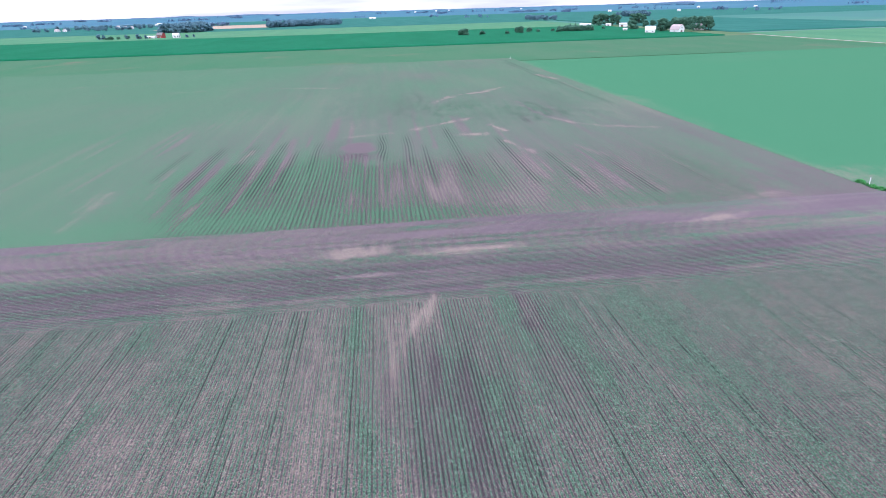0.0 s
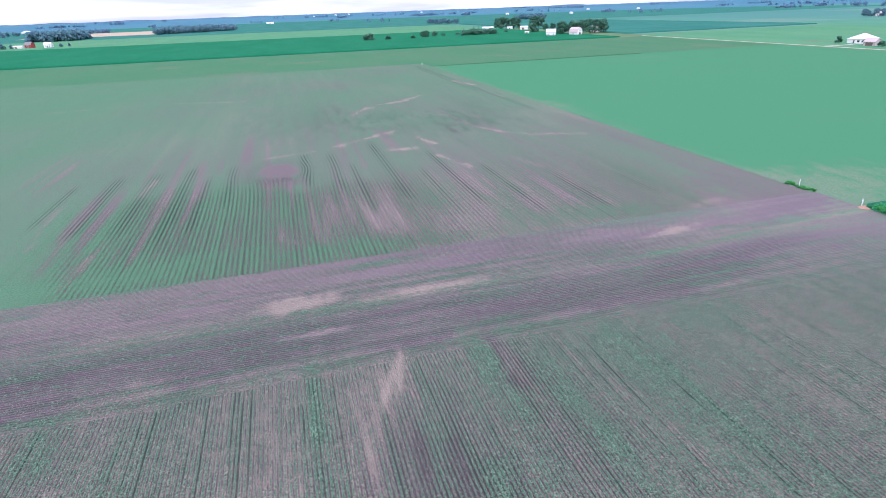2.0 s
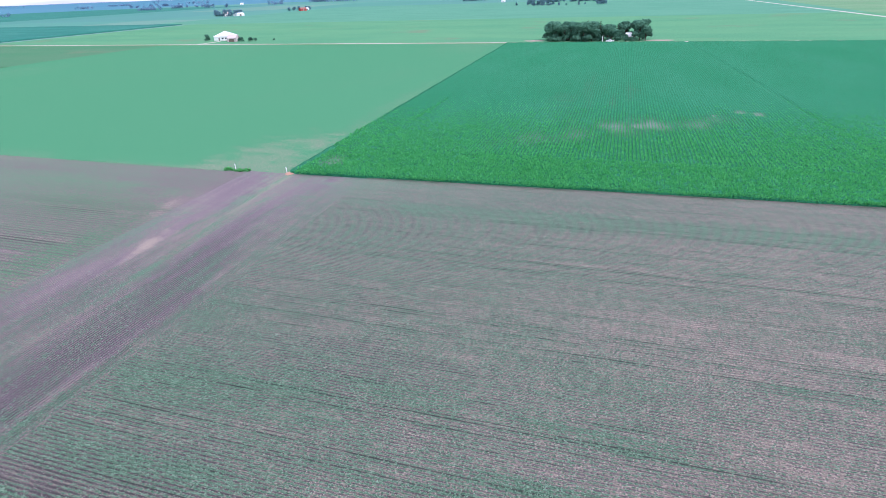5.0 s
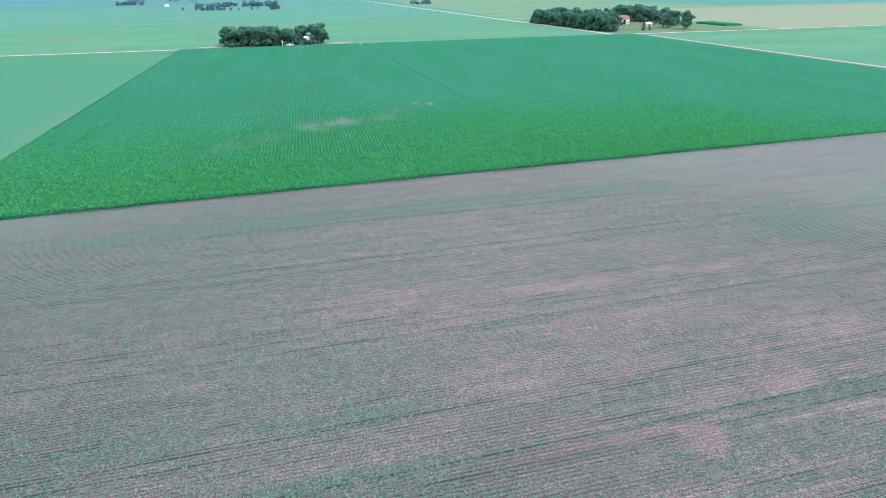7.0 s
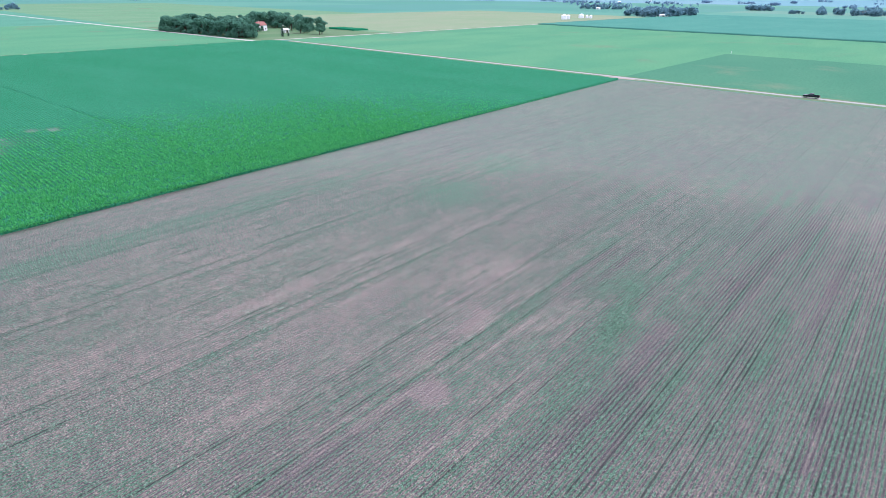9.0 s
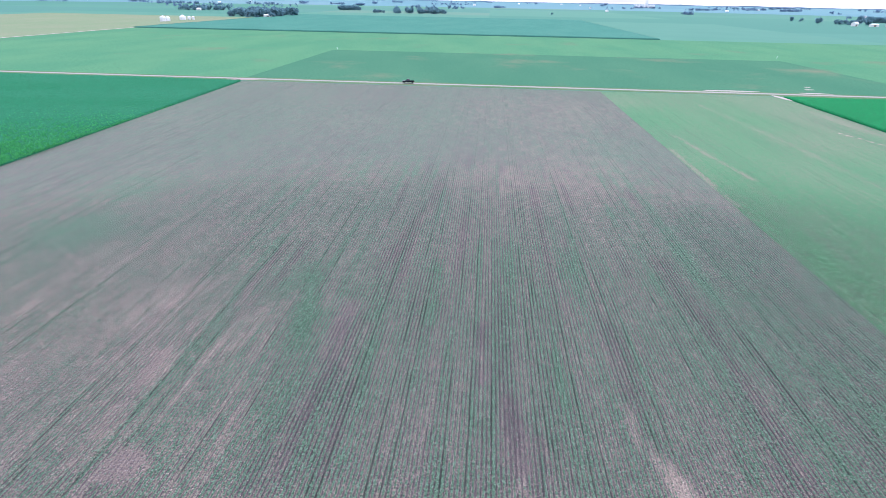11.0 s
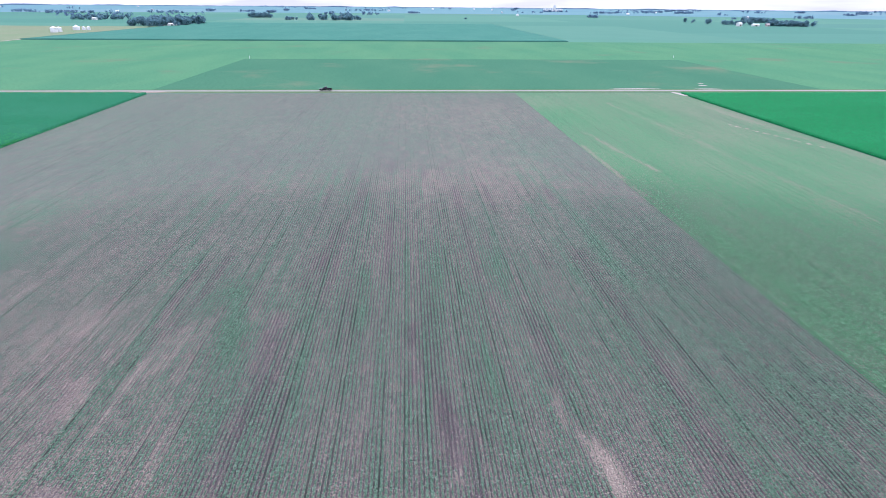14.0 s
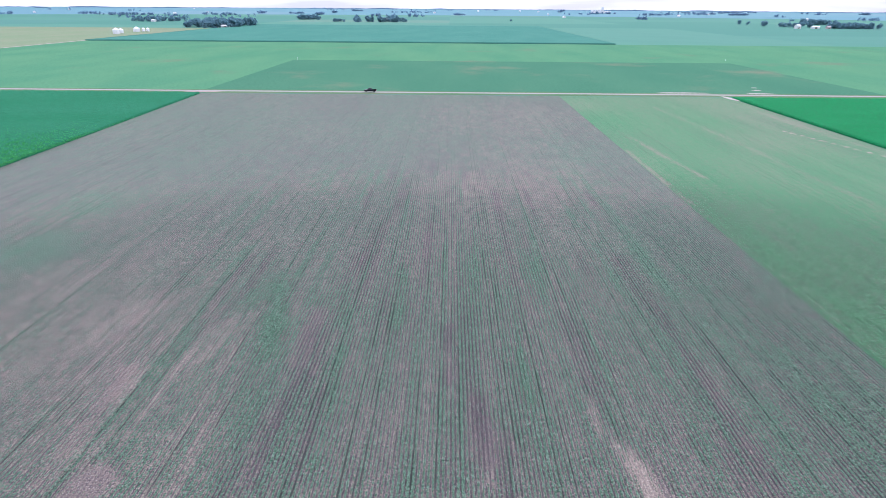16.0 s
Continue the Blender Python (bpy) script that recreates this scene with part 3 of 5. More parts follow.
def light_state(x, y):
    crop = 0.90 + (vnoise(x, y, 60, 30, 61) - 0.5) * 0.16 + (vnoise(x, y, 150, 70, 62) - 0.5) * 0.20 + (vnoise(x, y, 20, 5, 66) - 0.5) * 0.08
    thin = blob(x, y, 92, 86, 24, 10, 0, 63) + 0.7 * (1 - ramp(x + (vnoise(x, y, 8, 20, 64) - 0.5) * 8, 86, 96)) + 0.5 * blob(x, y, 160, 79, 60, 4, 2, 65)
    return np.clip(crop - 0.34 * np.clip(thin, 0, 1), 0, 1), 0.5 + 0 * x, x, 0.08 + 0 * x, 0 * x


def strip_state(x, y):
    calm = 1 - 0.7 * ramp(np.hypot(x, y), 60, 130)
    crop = 0.59 + 0.05 * ramp(-y, 60, 130) + (vnoise(x, y, 1.0, 40, 71) - 0.5) * 0.12 * calm + (vnoise(x, y, 16, 30, 72) - 0.5) * 0.14 + (vnoise(x, y, 1.6, 7, 78) - 0.5) * 0.12 * calm
    tone = 0.5 + (vnoise(x, y, 5, 30, 73) - 0.5) * 0.2
    thin = 0.8 * trail(x, y, ((-56, -140), (-57.5, -120), (-60, -101)), 0.9, 74) + 0.4 * trail(x, y, ((-80, -190), (-83, -130), (-84, -70)), 1.2, 75) + 0.5 * blob(x, y, -116, -130, 2.5, 50, 2, 76)
    thin += 0.9 * trail(x, y, ((-50.2, -124), (-50.1, -84)), 0.6, 79) + 0.35 * ramp(-y, 120, 212) * ramp(-x, 60, 100)
    straw = 0 * x
    for i in range(10):
        straw = np.maximum(straw, blob(x, y, -104 - 0.95 * i, -150 + 3.2 * i, 0.45, 0.8, 35, 77 + i))
    thin = np.clip(thin + straw, 0, 1)
    tone = tone + 0.3 * straw
    crop = crop - 0.1 * straw
    clear = 1 - 0.88 * ramp(np.hypot(x + 2, y - 4), 55, 140)
    return np.clip(crop - 0.24 * thin, 0, 1), np.clip(tone + 0.14 * thin, 0, 1), x, clear, 0 * x


def flat(name, x0, x1, y0, y1, mat, z, label):
    n = 8
    vs, fs = [], []
    for j in range(n + 1):
        for i in range(n + 1):
            vs.append((x0 + (x1 - x0) * i / n, y0 + (y1 - y0) * j / n, z))
    for j in range(n):
        for i in range(n):
            a = j * (n + 1) + i
            fs.append((a, a + 1, a + n + 2, a + n + 1))
    return tagged(mesh_ob(name, vs, fs, mat), label, "field", kind="structure")


def build_ground():
    # one sheet to the horizon, rising very slightly far out
    rings = [0, 300, 700, 1200, 1800, 2500, 3200, 4000, 4950]
    n = 96
    vs, fs = [(0, 0, -0.12)], []
    for r in rings[1:]:
        for i in range(n):
            a = 2 * math.pi * i / n
            vs.append((r * math.cos(a), r * math.sin(a), -0.12 + max(0, r - 2500) / 2450 * 14.0))
    for i in range(n):
        fs.append((0, 1 + i, 1 + (i + 1) % n))
    for k in range(len(rings) - 2):
        for i in range(n):
            a, b = 1 + k * n + i, 1 + k * n + (i + 1) % n
            fs.append((a, a + n, b + n, b))
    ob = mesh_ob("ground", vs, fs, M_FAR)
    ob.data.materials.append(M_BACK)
    # past 2500 m the parcels take the haze-blue colours
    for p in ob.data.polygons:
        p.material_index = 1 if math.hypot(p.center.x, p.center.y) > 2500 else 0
    return tagged(ob, "flat open farmland of green crop parcels, painted haze blue far out", "ground", kind="structure")


build_ground()
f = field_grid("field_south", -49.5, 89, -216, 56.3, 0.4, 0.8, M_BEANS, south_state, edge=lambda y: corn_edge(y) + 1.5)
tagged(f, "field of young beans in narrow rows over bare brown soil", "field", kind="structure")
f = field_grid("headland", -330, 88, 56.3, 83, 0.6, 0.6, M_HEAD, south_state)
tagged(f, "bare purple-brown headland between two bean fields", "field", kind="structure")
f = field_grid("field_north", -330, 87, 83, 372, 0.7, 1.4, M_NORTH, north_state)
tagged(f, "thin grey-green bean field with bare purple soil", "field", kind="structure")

f = field_grid("field_light_green", 87, 357, 70, 351, 1.5, 1.5, M_LIGHT, light_state, -0.02)
tagged(f, "smooth light green bean field", "field", kind="structure")
flat("field_dull_corner", 85, 235, 350, 373, M_GREY, -0.012, "dull brownish strip of thin crop")
flat("field_far_strip", -900, 357, 351, 523, M_GREY, -0.03, "dull grey-green crop strip")
f = field_grid("field_west_strip", -118.5, -49.5, -216, 56.3, 0.6, 1.2, M_STRIP, strip_state)
tagged(f, "light green bean strip with thin brown streaks", "field", kind="structure")
flat("field_dark_parcel", -190, 100, -368, -227, M_DULL, 0.0, "dull bluish green crop parcel with brown stains")
flat("field_past_road", -900, 358, -560, -226, M_PALE, -0.03, "pale green crop beyond the gravel road")
flat("field_straw", 366, 720, -905, -345, M_TAN, -0.02, "pale straw-coloured field")
flat("field_yard", 366, 560, -330, -208, M_VERGE, -0.015, "mown dry farmyard grass")
flat("field_east", 364, 640, -206, 560, M_PALE, -0.02, "pale green crop field across the road")
flat("field_beyond_grove", 366, 1500, -620, -206, M_MILD, -0.04, "pale green and tan crop behind a grove")
flat("field_far_north", -1700, 1700, 1192, 2400, M_NORTHFAR, -0.05, "dark bluish green crop land far to the north")
flat("field_east_far", 640, 1250, -206, 640, M_TEAL, -0.025, "bluish green crop field")
flat("field_north_light", -900, 345, 852, 1190, M_PALE, -0.03, "pale green crop strip by far farms")
flat("farm_yard", 331, 373, 522, 870, M_VERGE, 0.0, "grassy farm yard between corn fields")
flat("field_stubble", -520, -240, 1400, 1750, M_STUBBLE, 0.0, "bare tan stubble field")


def road(name, pts, width, mat, label, z=0.05):
    vs, fs = [], []
    for i, (x, y) in enumerate(pts):
        a, b = pts[max(0, i - 1)], pts[min(len(pts) - 1, i + 1)]
        d = Vector((b[0] - a[0], b[1] - a[1])).normalized()
        nrm = Vector((-d.y, d.x))
        for s, dz in ((-0.5, -0.2), (-0.42, 0.0), (0, 0.06), (0.42, 0.0), (0.5, -0.2)):
            vs.append((x + nrm.x * width * s, y + nrm.y * width * s, z + dz))
    for i in range(len(pts) - 1):
        for j in range(4):
            a = i * 5 + j
            fs.append((a, a + 1, a + 6, a + 5))
    return tagged(mesh_ob(name, vs, fs, mat), label, "road", kind="structure")


road("verge_south", [(-1500 + 50 * i, -222.3) for i in range(38)], 10.0, M_VERGE, "rough grass verge of a gravel road", 0.0)
road("verge_east", [(362, -640 + 30 * i) for i in range(40)], 9.0, M_VERGE, "rough grass verge of a gravel road", 0.01)
road("road_south", [(-1500 + 50 * i, -222.5) for i in range(38)], 3.5, M_GRAVEL, "straight pale gravel farm road")
road("road_east", [(362, -640 + 30 * i) for i in range(40)], 3.4, M_LIME, "pale gravel road between crop fields", 0.08)
road("road_far_east", [(362 + 50 * i, -203 + 2.4 * i) for i in range(24)], 4.2, M_LIME, "pale gravel road running off between fields", 0.1)

road("driveway", [(364, 323), (374, 321.5), (384, 321.5), (393, 324), (398, 321)], 3.0, M_LIME, "pale gravel driveway to a low house", 0.06)


def corn_mat(name, a, b):
    """Corn leaves with dark green between them: rows run east, thin places show pale soil."""
    k = Nodes(name, 0.9, 0.03)
    p = k.pos()
    sep = k.t.nodes.new("ShaderNodeSeparateXYZ")
    k.t.links.new(p, sep.inputs[0])
    thin = k.attr("thin")
    row = k.math('SINE', k.math('MULTIPLY', sep.outputs["Y"], 2 * math.pi / 0.76))
    fine = k.noise(p, 3.2, 3.0, 0.65)
    cover = k.math('ADD', k.math('MULTIPLY', row, k.math('ADD', k.math('MULTIPLY', thin, 0.25), 0.24)), k.math('MULTIPLY', k.math('SUBTRACT', fine, 0.5), 2.0))
    cover = k.math('SUBTRACT', cover, k.math('MULTIPLY', thin, 0.75))
    big = k.noise(k.scaled(p, (0.3, 1.0, 1.0)), 0.05, 4.0)
    leaf = k.mix(k.step(big, 0.3, 0.7), a, b)
    leaf = k.mix(k.step(fine, 0.35, 0.7), tuple(v * 0.7 for v in a), leaf)
    soil = k.mix(k.step(k.math('ADD', thin, k.math('MULTIPLY', fine, 0.3)), 0.2, 1.0), (0.02, 0.11, 0.05), (0.20, 0.22, 0.20))
    k.bump(k.math('ADD', fine, k.math('MULTIPLY', row, 0.09)), 0.8, 0.35)
    return k.done(k.mix(k.step(cover, -0.45, 0.1), soil, leaf))


M_CORN = corn_mat("corn_leaf", (0.029, 0.207, 0.100), (0.047, 0.238, 0.132))
M_CORNWEST = corn_mat("bright_corn_leaf", (0.014, 0.235, 0.072), (0.022, 0.285, 0.096))


def canopy(name, x0, x1, y0, y1, h, step, mat, label, west=None, north=None, thin=None, lane=None):
    """A standing crop as a block with a lumpy top and steep sides."""
    nx, ny = int((x1 - x0) / step) + 1, int((y1 - y0) / step) + 1
    X, Y = np.meshgrid(np.linspace(x0, x1, nx), np.linspace(y0, y1, ny))
    if north is not None:
        Y = y0 + (Y - y0) / (y1 - y0) * (north(X) - y0)
    if west is not None:
        X = west(Y) + (X - x0) / (x1 - x0) * (x1 - west(Y))
    Z = h * (0.85 + 0.4 * vnoise(X, Y, 1.1, 1.1, 41) + 0.15 * (vnoise(X, Y, 18, 18, 42) - 0.5))
    T = thin(X, Y) if thin is not None else 0 * X
    Z = Z * (1 - 0.6 * T)
    if lane is not None:
        Z = Z * (1 - 0.8 * lane(X, Y))
    Z[0], Z[-1], Z[:, 0], Z[:, -1] = -0.05, -0.05, -0.05, -0.05
    X[:, 1] = X[:, 0] + 0.12
    X[:, -2] = X[:, -1] - 0.12
    Y[1] = Y[0] + 0.12
    Y[-2] = Y[-1] - 0.12
    i = np.arange(nx * ny).reshape(ny, nx)
    q = np.stack([i[:-1, :-1], i[:-1, 1:], i[1:, 1:], i[1:, :-1]], -1)
    me = array_mesh(name, np.stack([X, Y, Z], -1).reshape(-1, 3), q.ravel(), 4, mat)
    a = me.attributes.new("thin", 'FLOAT', 'POINT')
    a.data.foreach_set("value", np.asarray(T, np.float32).ravel())
    return tagged(new(name, me), label, "field", kind="stuff")


def corn_north(x):
    return 73.6 + 0.027 * (x - 95)


def corn_thin(x, y):
    t = 0 * x
    for cx, cy, g in ((117, 36, 0.5), (123, 28, 0.7), (129, 19, 0.9), (135, 10, 1.0), (140, 2, 1.0), (144, -8, 0.9), (149, -14, 0.7)):
        t = np.maximum(t, g * np.exp(-((x - cx) / 9.0) ** 2 - ((y - cy) / 7.0) ** 2))
    t *= 0.42 * (0.45 + 0.9 * vnoise(x, y, 9, 3.0, 52))
    t += 0.30 * blob(x, y, 186, 16, 40, 13, 0, 53) * vnoise(x, y, 30, 1.6, 54)
    for cx, cy, rx, ry in ((159, -21, 3, 1.6), (157, -25, 2.5, 1.4), (153, -14, 2.5, 1.0), (139, 5, 5, 2.0)):
        t = np.maximum(t, 0.55 * blob(x, y, cx, cy, rx, ry, 0, 55))
    t = np.maximum(t, 0.55 * blob(x, y, 97, 68, 5, 3, 0, 56))
    return np.clip(t, 0, 1)


def corn_lane(x, y):
    l = np.exp(-((y + 41.0 - 0.065 * (x - 107)) / 0.5) ** 2) * (x > 107) * (0.5 + 0.5 * (vnoise(x, y, 9, 9, 57) > 0.25))
    return np.maximum(l, np.exp(-((y - 64.2) / 0.6) ** 2) * ((x > 136) & (x < 171)))


canopy("corn_field", 90, 357, -214, 72, 0.66, 0.8, M_CORN, "standing dark green corn field", lambda y: corn_edge(y) + 1.1, corn_north, corn_thin, corn_lane)
canopy("corn_field_west", -420, -119, -214, 60, 0.5, 1.2, M_CORNWEST, "standing green corn beside the bean strip")
canopy("corn_field_north", -1000, 332, 525, 850, 0.9, 6.0, M_DEEP, "dark green corn field before far farms")
canopy("corn_field_south", -168, 362, -1090, -562, 0.9, 6.0, M_BLUE, "bluish green corn field beyond the pale crop")
canopy("grass_line", 88, 236, 350.8, 351.4, 0.22, 0.2, M_EDGEGRASS, "thin dark line of grass between two fields")
canopy("corn_patch", 404, 440, -343, -326, 1.2, 1.5, M_DEEP, "small dark green corn patch by the yard")
canopy("corn_field_northeast", 372, 640, 575, 1190, 0.9, 8.0, M_NORTHFAR, "dark green corn beyond the house")


# ---- crop plants near the flight line ----
def leaf_fans(cx, cy, r, z, leaves, seed, width=0.42, lift=0.35):
    """Small plants as fans of pointed leaves round each spot, as arrays."""
    rng = np.random.default_rng(seed)
    n = len(cx)
    out = np.empty((n, leaves, 3, 3), np.float32)
    turn = rng.random((n, 1)) * 6.283 + np.arange(leaves) * 6.283 / leaves + rng.normal(0, 0.3, (n, leaves))
    rad = r[:, None] * rng.uniform(0.6, 1.25, (n, leaves))
    top = z[:, None] * rng.uniform(0.75, 1.2, (n, leaves))
    for k, (f, da, fz) in enumerate(((0.08, 0.0, 0.55), (1.0, width, lift + 0.5), (0.95, -width, lift + 0.5))):
        out[:, :, k, 0] = cx[:, None] + rad * f * np.cos(turn + da)
        out[:, :, k, 1] = cy[:, None] + rad * f * np.sin(turn + da)
        out[:, :, k, 2] = top * fz * (1 if k == 0 else rng.uniform(0.7, 1.2, (n, leaves)))
    return out.reshape(-1, 3)


def stand(name, x0, x1, y0, y1, across, gap, along_x, keep, seed, size, tall, leaves, mat, label):
    """Plants on a row grid, kept where keep(x, y) allows."""
    rng = np.random.default_rng(seed)
    if along_x:
        Y, X = np.meshgrid(np.arange(math.ceil(y0 / across), y1 / across) * across, np.arange(x0, x1, gap), indexing="ij")
        Y = Y + across * 0.25
    else:
        X, Y = np.meshgrid(np.arange(math.ceil(x0 / across), x1 / across) * across, np.arange(y0, y1, gap), indexing="ij")
        X = X + across * 0.25
    X, Y = X.ravel(), Y.ravel()
    X, Y = X + rng.normal(0, 0.03, len(X)), Y + rng.normal(0, 0.03, len(Y))
    p = keep(X, Y)
    ok = rng.random(len(X)) < p
    X, Y, p = X[ok], Y[ok], p[ok]
    s = np.clip(0.55 + 0.8 * p, 0.5, 1.3) * rng.uniform(0.7, 1.2, len(X))
    co = leaf_fans(X, Y, size * s, tall * s, leaves, seed + 1)
    return tagged(new(name, array_mesh(name, co, np.arange(len(co)), 3, mat)), label, "crop", kind="stuff")


def near(x, y, r0, r1):
    d = np.hypot(x + 4, y - 9)
    return (d > 22) * (1 - ramp(d, r0, r1))


def bean_keep(x, y):
    c = south_state(x, y)[0]
    return near(x, y, 52, 98) * np.clip((c - 0.22) * 1.7, 0, 0.85) * (y < 56.0) * (x < corn_edge(y) - 0.5)


def strip_keep(x, y):
    return near(x, y, 75, 125) * np.clip((strip_state(x, y)[0] - 0.2) * 1.6, 0, 0.8) * (x < -49.8)


def head_keep(x, y):
    c = south_state(x, y)[0]
    return near(x, y, 60, 95) * np.clip((c - 0.22) * 1.5, 0, 0.8) * (y > 56.5)


def corn_keep(x, y):
    return (1 - ramp(x, 95, 215)) * (1 - ramp(-y, 60, 200)) * (1 - 0.8 * corn_thin(x, y)) * (y < corn_north(x) - 0.3) * (x > corn_edge(y) + 0.2)


stand("bean_plants", -49, 88, -105, 56, 0.38, 0.20, False, bean_keep, 61, 0.14, 0.22, 4, M_PLANT, "rows of small green bean plants")
stand("strip_plants", -84, -49.6, -105, 56, 0.38, 0.22, False, strip_keep, 69, 0.15, 0.22, 4, M_STRIPLEAF, "rows of light green bean plants")
stand("headland_plants", -80, 86, 56.5, 83, 0.38, 0.20, True, head_keep, 63, 0.14, 0.20, 4, M_PLANT, "small green bean plants sown across the headland")
stand("boundary_grass", 86.2, 87.6, 88, 205, 0.3, 0.22, False, lambda x, y: 0.5 * ramp(vnoise(x, y, 3, 22, 91), 0.48, 0.70) * np.exp(-((x - 86.9) / 0.2) ** 2), 71, 0.16, 0.22, 4, M_EDGEGRASS, "narrow line of dark grass between two fields")
stand("strip_edge_grass", -50.4, -49.0, -84, -18, 0.3, 0.22, False, lambda x, y: 0.45 * ramp(vnoise(x, y, 3, 9, 92), 0.35, 0.70) * np.exp(-((x + 49.6) / 0.2) ** 2), 73, 0.14, 0.2, 4, M_EDGEGRASS, "narrow line of dark grass along the bean strip")
stand("corn_edge_plants", 86, 107, -200, 72, 0.76, 0.17, False, corn_keep, 65, 0.21, 0.85, 4, M_CORNLEAF, "knee-high corn plants in the end rows")
stand("corn_plants", 107.5, 215, -200, 79, 0.76, 0.24, True, corn_keep, 67, 0.21, 0.85, 4, M_CORNLEAF, "knee-high corn plants in rows")


# ---- trees ----
def limb(vs, fs, a, b, r0, r1, n=6):
    a, b = Vector(a), Vector(b)
    d = (b - a).normalized()
    s = d.orthogonal().normalized()
    t = d.cross(s)
    k = len(vs)
    for p, r in ((a, r0), (b, r1)):
        for i in range(n):
            w = 2 * math.pi * i / n
            vs.append(tuple(p + (s * math.cos(w) + t * math.sin(w)) * r))
    for i in range(n):
        fs.append((k + i, k + (i + 1) % n, k + n + (i + 1) % n, k + n + i))


def clumps(rng, centres, radii, leaf, count, floor):
    """Bowed leaf clumps scattered over a set of lobes, as points of four-cornered faces."""
    c = np.asarray(centres)
    r = np.asarray(radii)
    pick = rng.choice(len(c), count, p=r ** 2 / (r ** 2).sum())
    d = rng.normal(size=(count, 3))
    d /= np.linalg.norm(d, axis=1)[:, None]
    p = c[pick] + d * (r[pick] * (0.62 + 0.43 * rng.random(count)))[:, None] * np.array((1, 1, 0.9))
    p[:, 2] = np.maximum(p[:, 2], floor)
    nrm = d + rng.normal(size=(count, 3)) * 0.45
    nrm /= np.linalg.norm(nrm, axis=1)[:, None]
    a = np.cross(nrm, rng.normal(size=(count, 3)))
    a /= np.linalg.norm(a, axis=1)[:, None]
    b = np.cross(nrm, a)
    s = (leaf * (0.6 + 0.8 * rng.random(count)))[:, None]
    out = np.empty((count, 4, 3))
    for k, (u, v) in enumerate(((-1, 0.1), (0.1, -0.7), (1, -0.1), (-0.1, 0.7))):
        out[:, k] = p + a * s * u + b * s * v - nrm * s * 0.35 * abs(u)
    return out.reshape(-1, 3)


def tree_meshes(seed, h, spread, leaf, count, leaves=M_LEAVES):
    """Trunk with limbs, and a crown of many small leaf clumps."""
    rng = np.random.default_rng(seed)
    vs, fs = [], []
    limb(vs, fs, (0, 0, -0.1), (rng.normal(0, 0.2), rng.normal(0, 0.2), h * 0.6), h * 0.026, h * 0.012)
    cs, rs = [(0, 0, h * 0.80)], [spread * 0.5]
    for i in range(13):
        w = 2 * math.pi * (i + rng.random()) / 6.5
        z = h * (0.20 + 0.62 * rng.random())
        r = spread * (0.30 + 0.42 * rng.random()) * (1.15 - 0.55 * z / h)
        c = (r * math.cos(w), r * math.sin(w), z)
        limb(vs, fs, (0, 0, h * (0.12 + 0.3 * rng.random())), c, h * 0.010, h * 0.004, 5)
        cs.append(c)
        rs.append(spread * (0.32 + 0.2 * rng.random()))
    trunk = bpy.data.meshes.new("trunk")
    trunk.from_pydata(vs, [], fs)
    trunk.materials.append(M_BARK)
    co = clumps(rng, cs, rs, leaf, count, h * 0.06)
    return trunk, array_mesh("crown", co, np.arange(len(co)), 4, leaves)


def spruce_meshes(seed, h, spread, count):
    rng = np.random.default_rng(seed)
    vs, fs = [], []
    limb(vs, fs, (0, 0, -0.1), (0, 0, h * 0.95), h * 0.02, h * 0.004)
    z = np.linspace(0.10, 0.97, 16)
    cs = [(0.12 * spread * math.cos(7 * v * 9), 0.12 * spread * math.sin(7 * v * 9), h * v) for v in z]
    rs = [spread * (1.04 - v) for v in z]
    trunk = bpy.data.meshes.new("trunk")
    trunk.from_pydata(vs, [], fs)
    trunk.materials.append(M_BARK)
    co = clumps(rng, cs, rs, 0.32, count, h * 0.04)
    return trunk, array_mesh("crown", co, np.arange(len(co)), 4, M_SPRUCE)


M_SPRUCE = foliage("spruce_needles", (0.035, 0.09, 0.06), (0.07, 0.15, 0.095))
KINDS = [tree_meshes(3, 12, 4.4, 0.56, 1500), tree_meshes(4, 12, 3.7, 0.52, 1300), tree_meshes(5, 12, 5.0, 0.58, 1650), tree_meshes(9, 12, 3.2, 0.50, 1100)]
# looser crowns for far trees, with haze painted into the leaf colour
HAZY_KINDS = [tree_meshes(31, 12, 4.8, 0.75, 700, M_HAZYLEAVES), tree_meshes(33, 12, 4.0, 0.70, 600, M_HAZYLEAVES), tree_meshes(35, 12, 5.6, 0.80, 800, M_HAZYLEAVES)]
SPRUCE = spruce_meshes(12, 12, 2.2, 420)
SHRUB = tree_meshes(15, 4, 2.2, 0.46, 480)


def tree(kind, x, y, h, base, label, group, rng, name="tree"):
    root = new(name)
    for part_name, me in zip(("trunk", "crown"), kind):
        new(part_name, me).parent = root
    s = h / base
    w = s * rng.uniform(1.05, 1.35)
    root.matrix_world = Matrix.LocRotScale((x, y, 0), Euler((0, 0, rng.uniform(0, 6.28))), (w, w, s))
    return tagged(root, label, "tree" if name != "bush" else "bush", group)


def grove(spots, group, label, seed, kinds=KINDS):
    rng = random.Random(seed)
    for x, y, h in spots:
        tree(rng.choice(kinds), x, y, h, 12.0, label, group, rng)


def bushes(spots, group, label, seed):
    rng = random.Random(seed)
    for x, y, h in spots:
        tree(SHRUB, x, y, h, 4.0, label, group, rng, "bush")


def spruces(spots, group, label, seed):
    rng = random.Random(seed)
    for x, y, h in spots:
        tree(SPRUCE, x, y, h, 12.0, label, group, rng, "spruce")


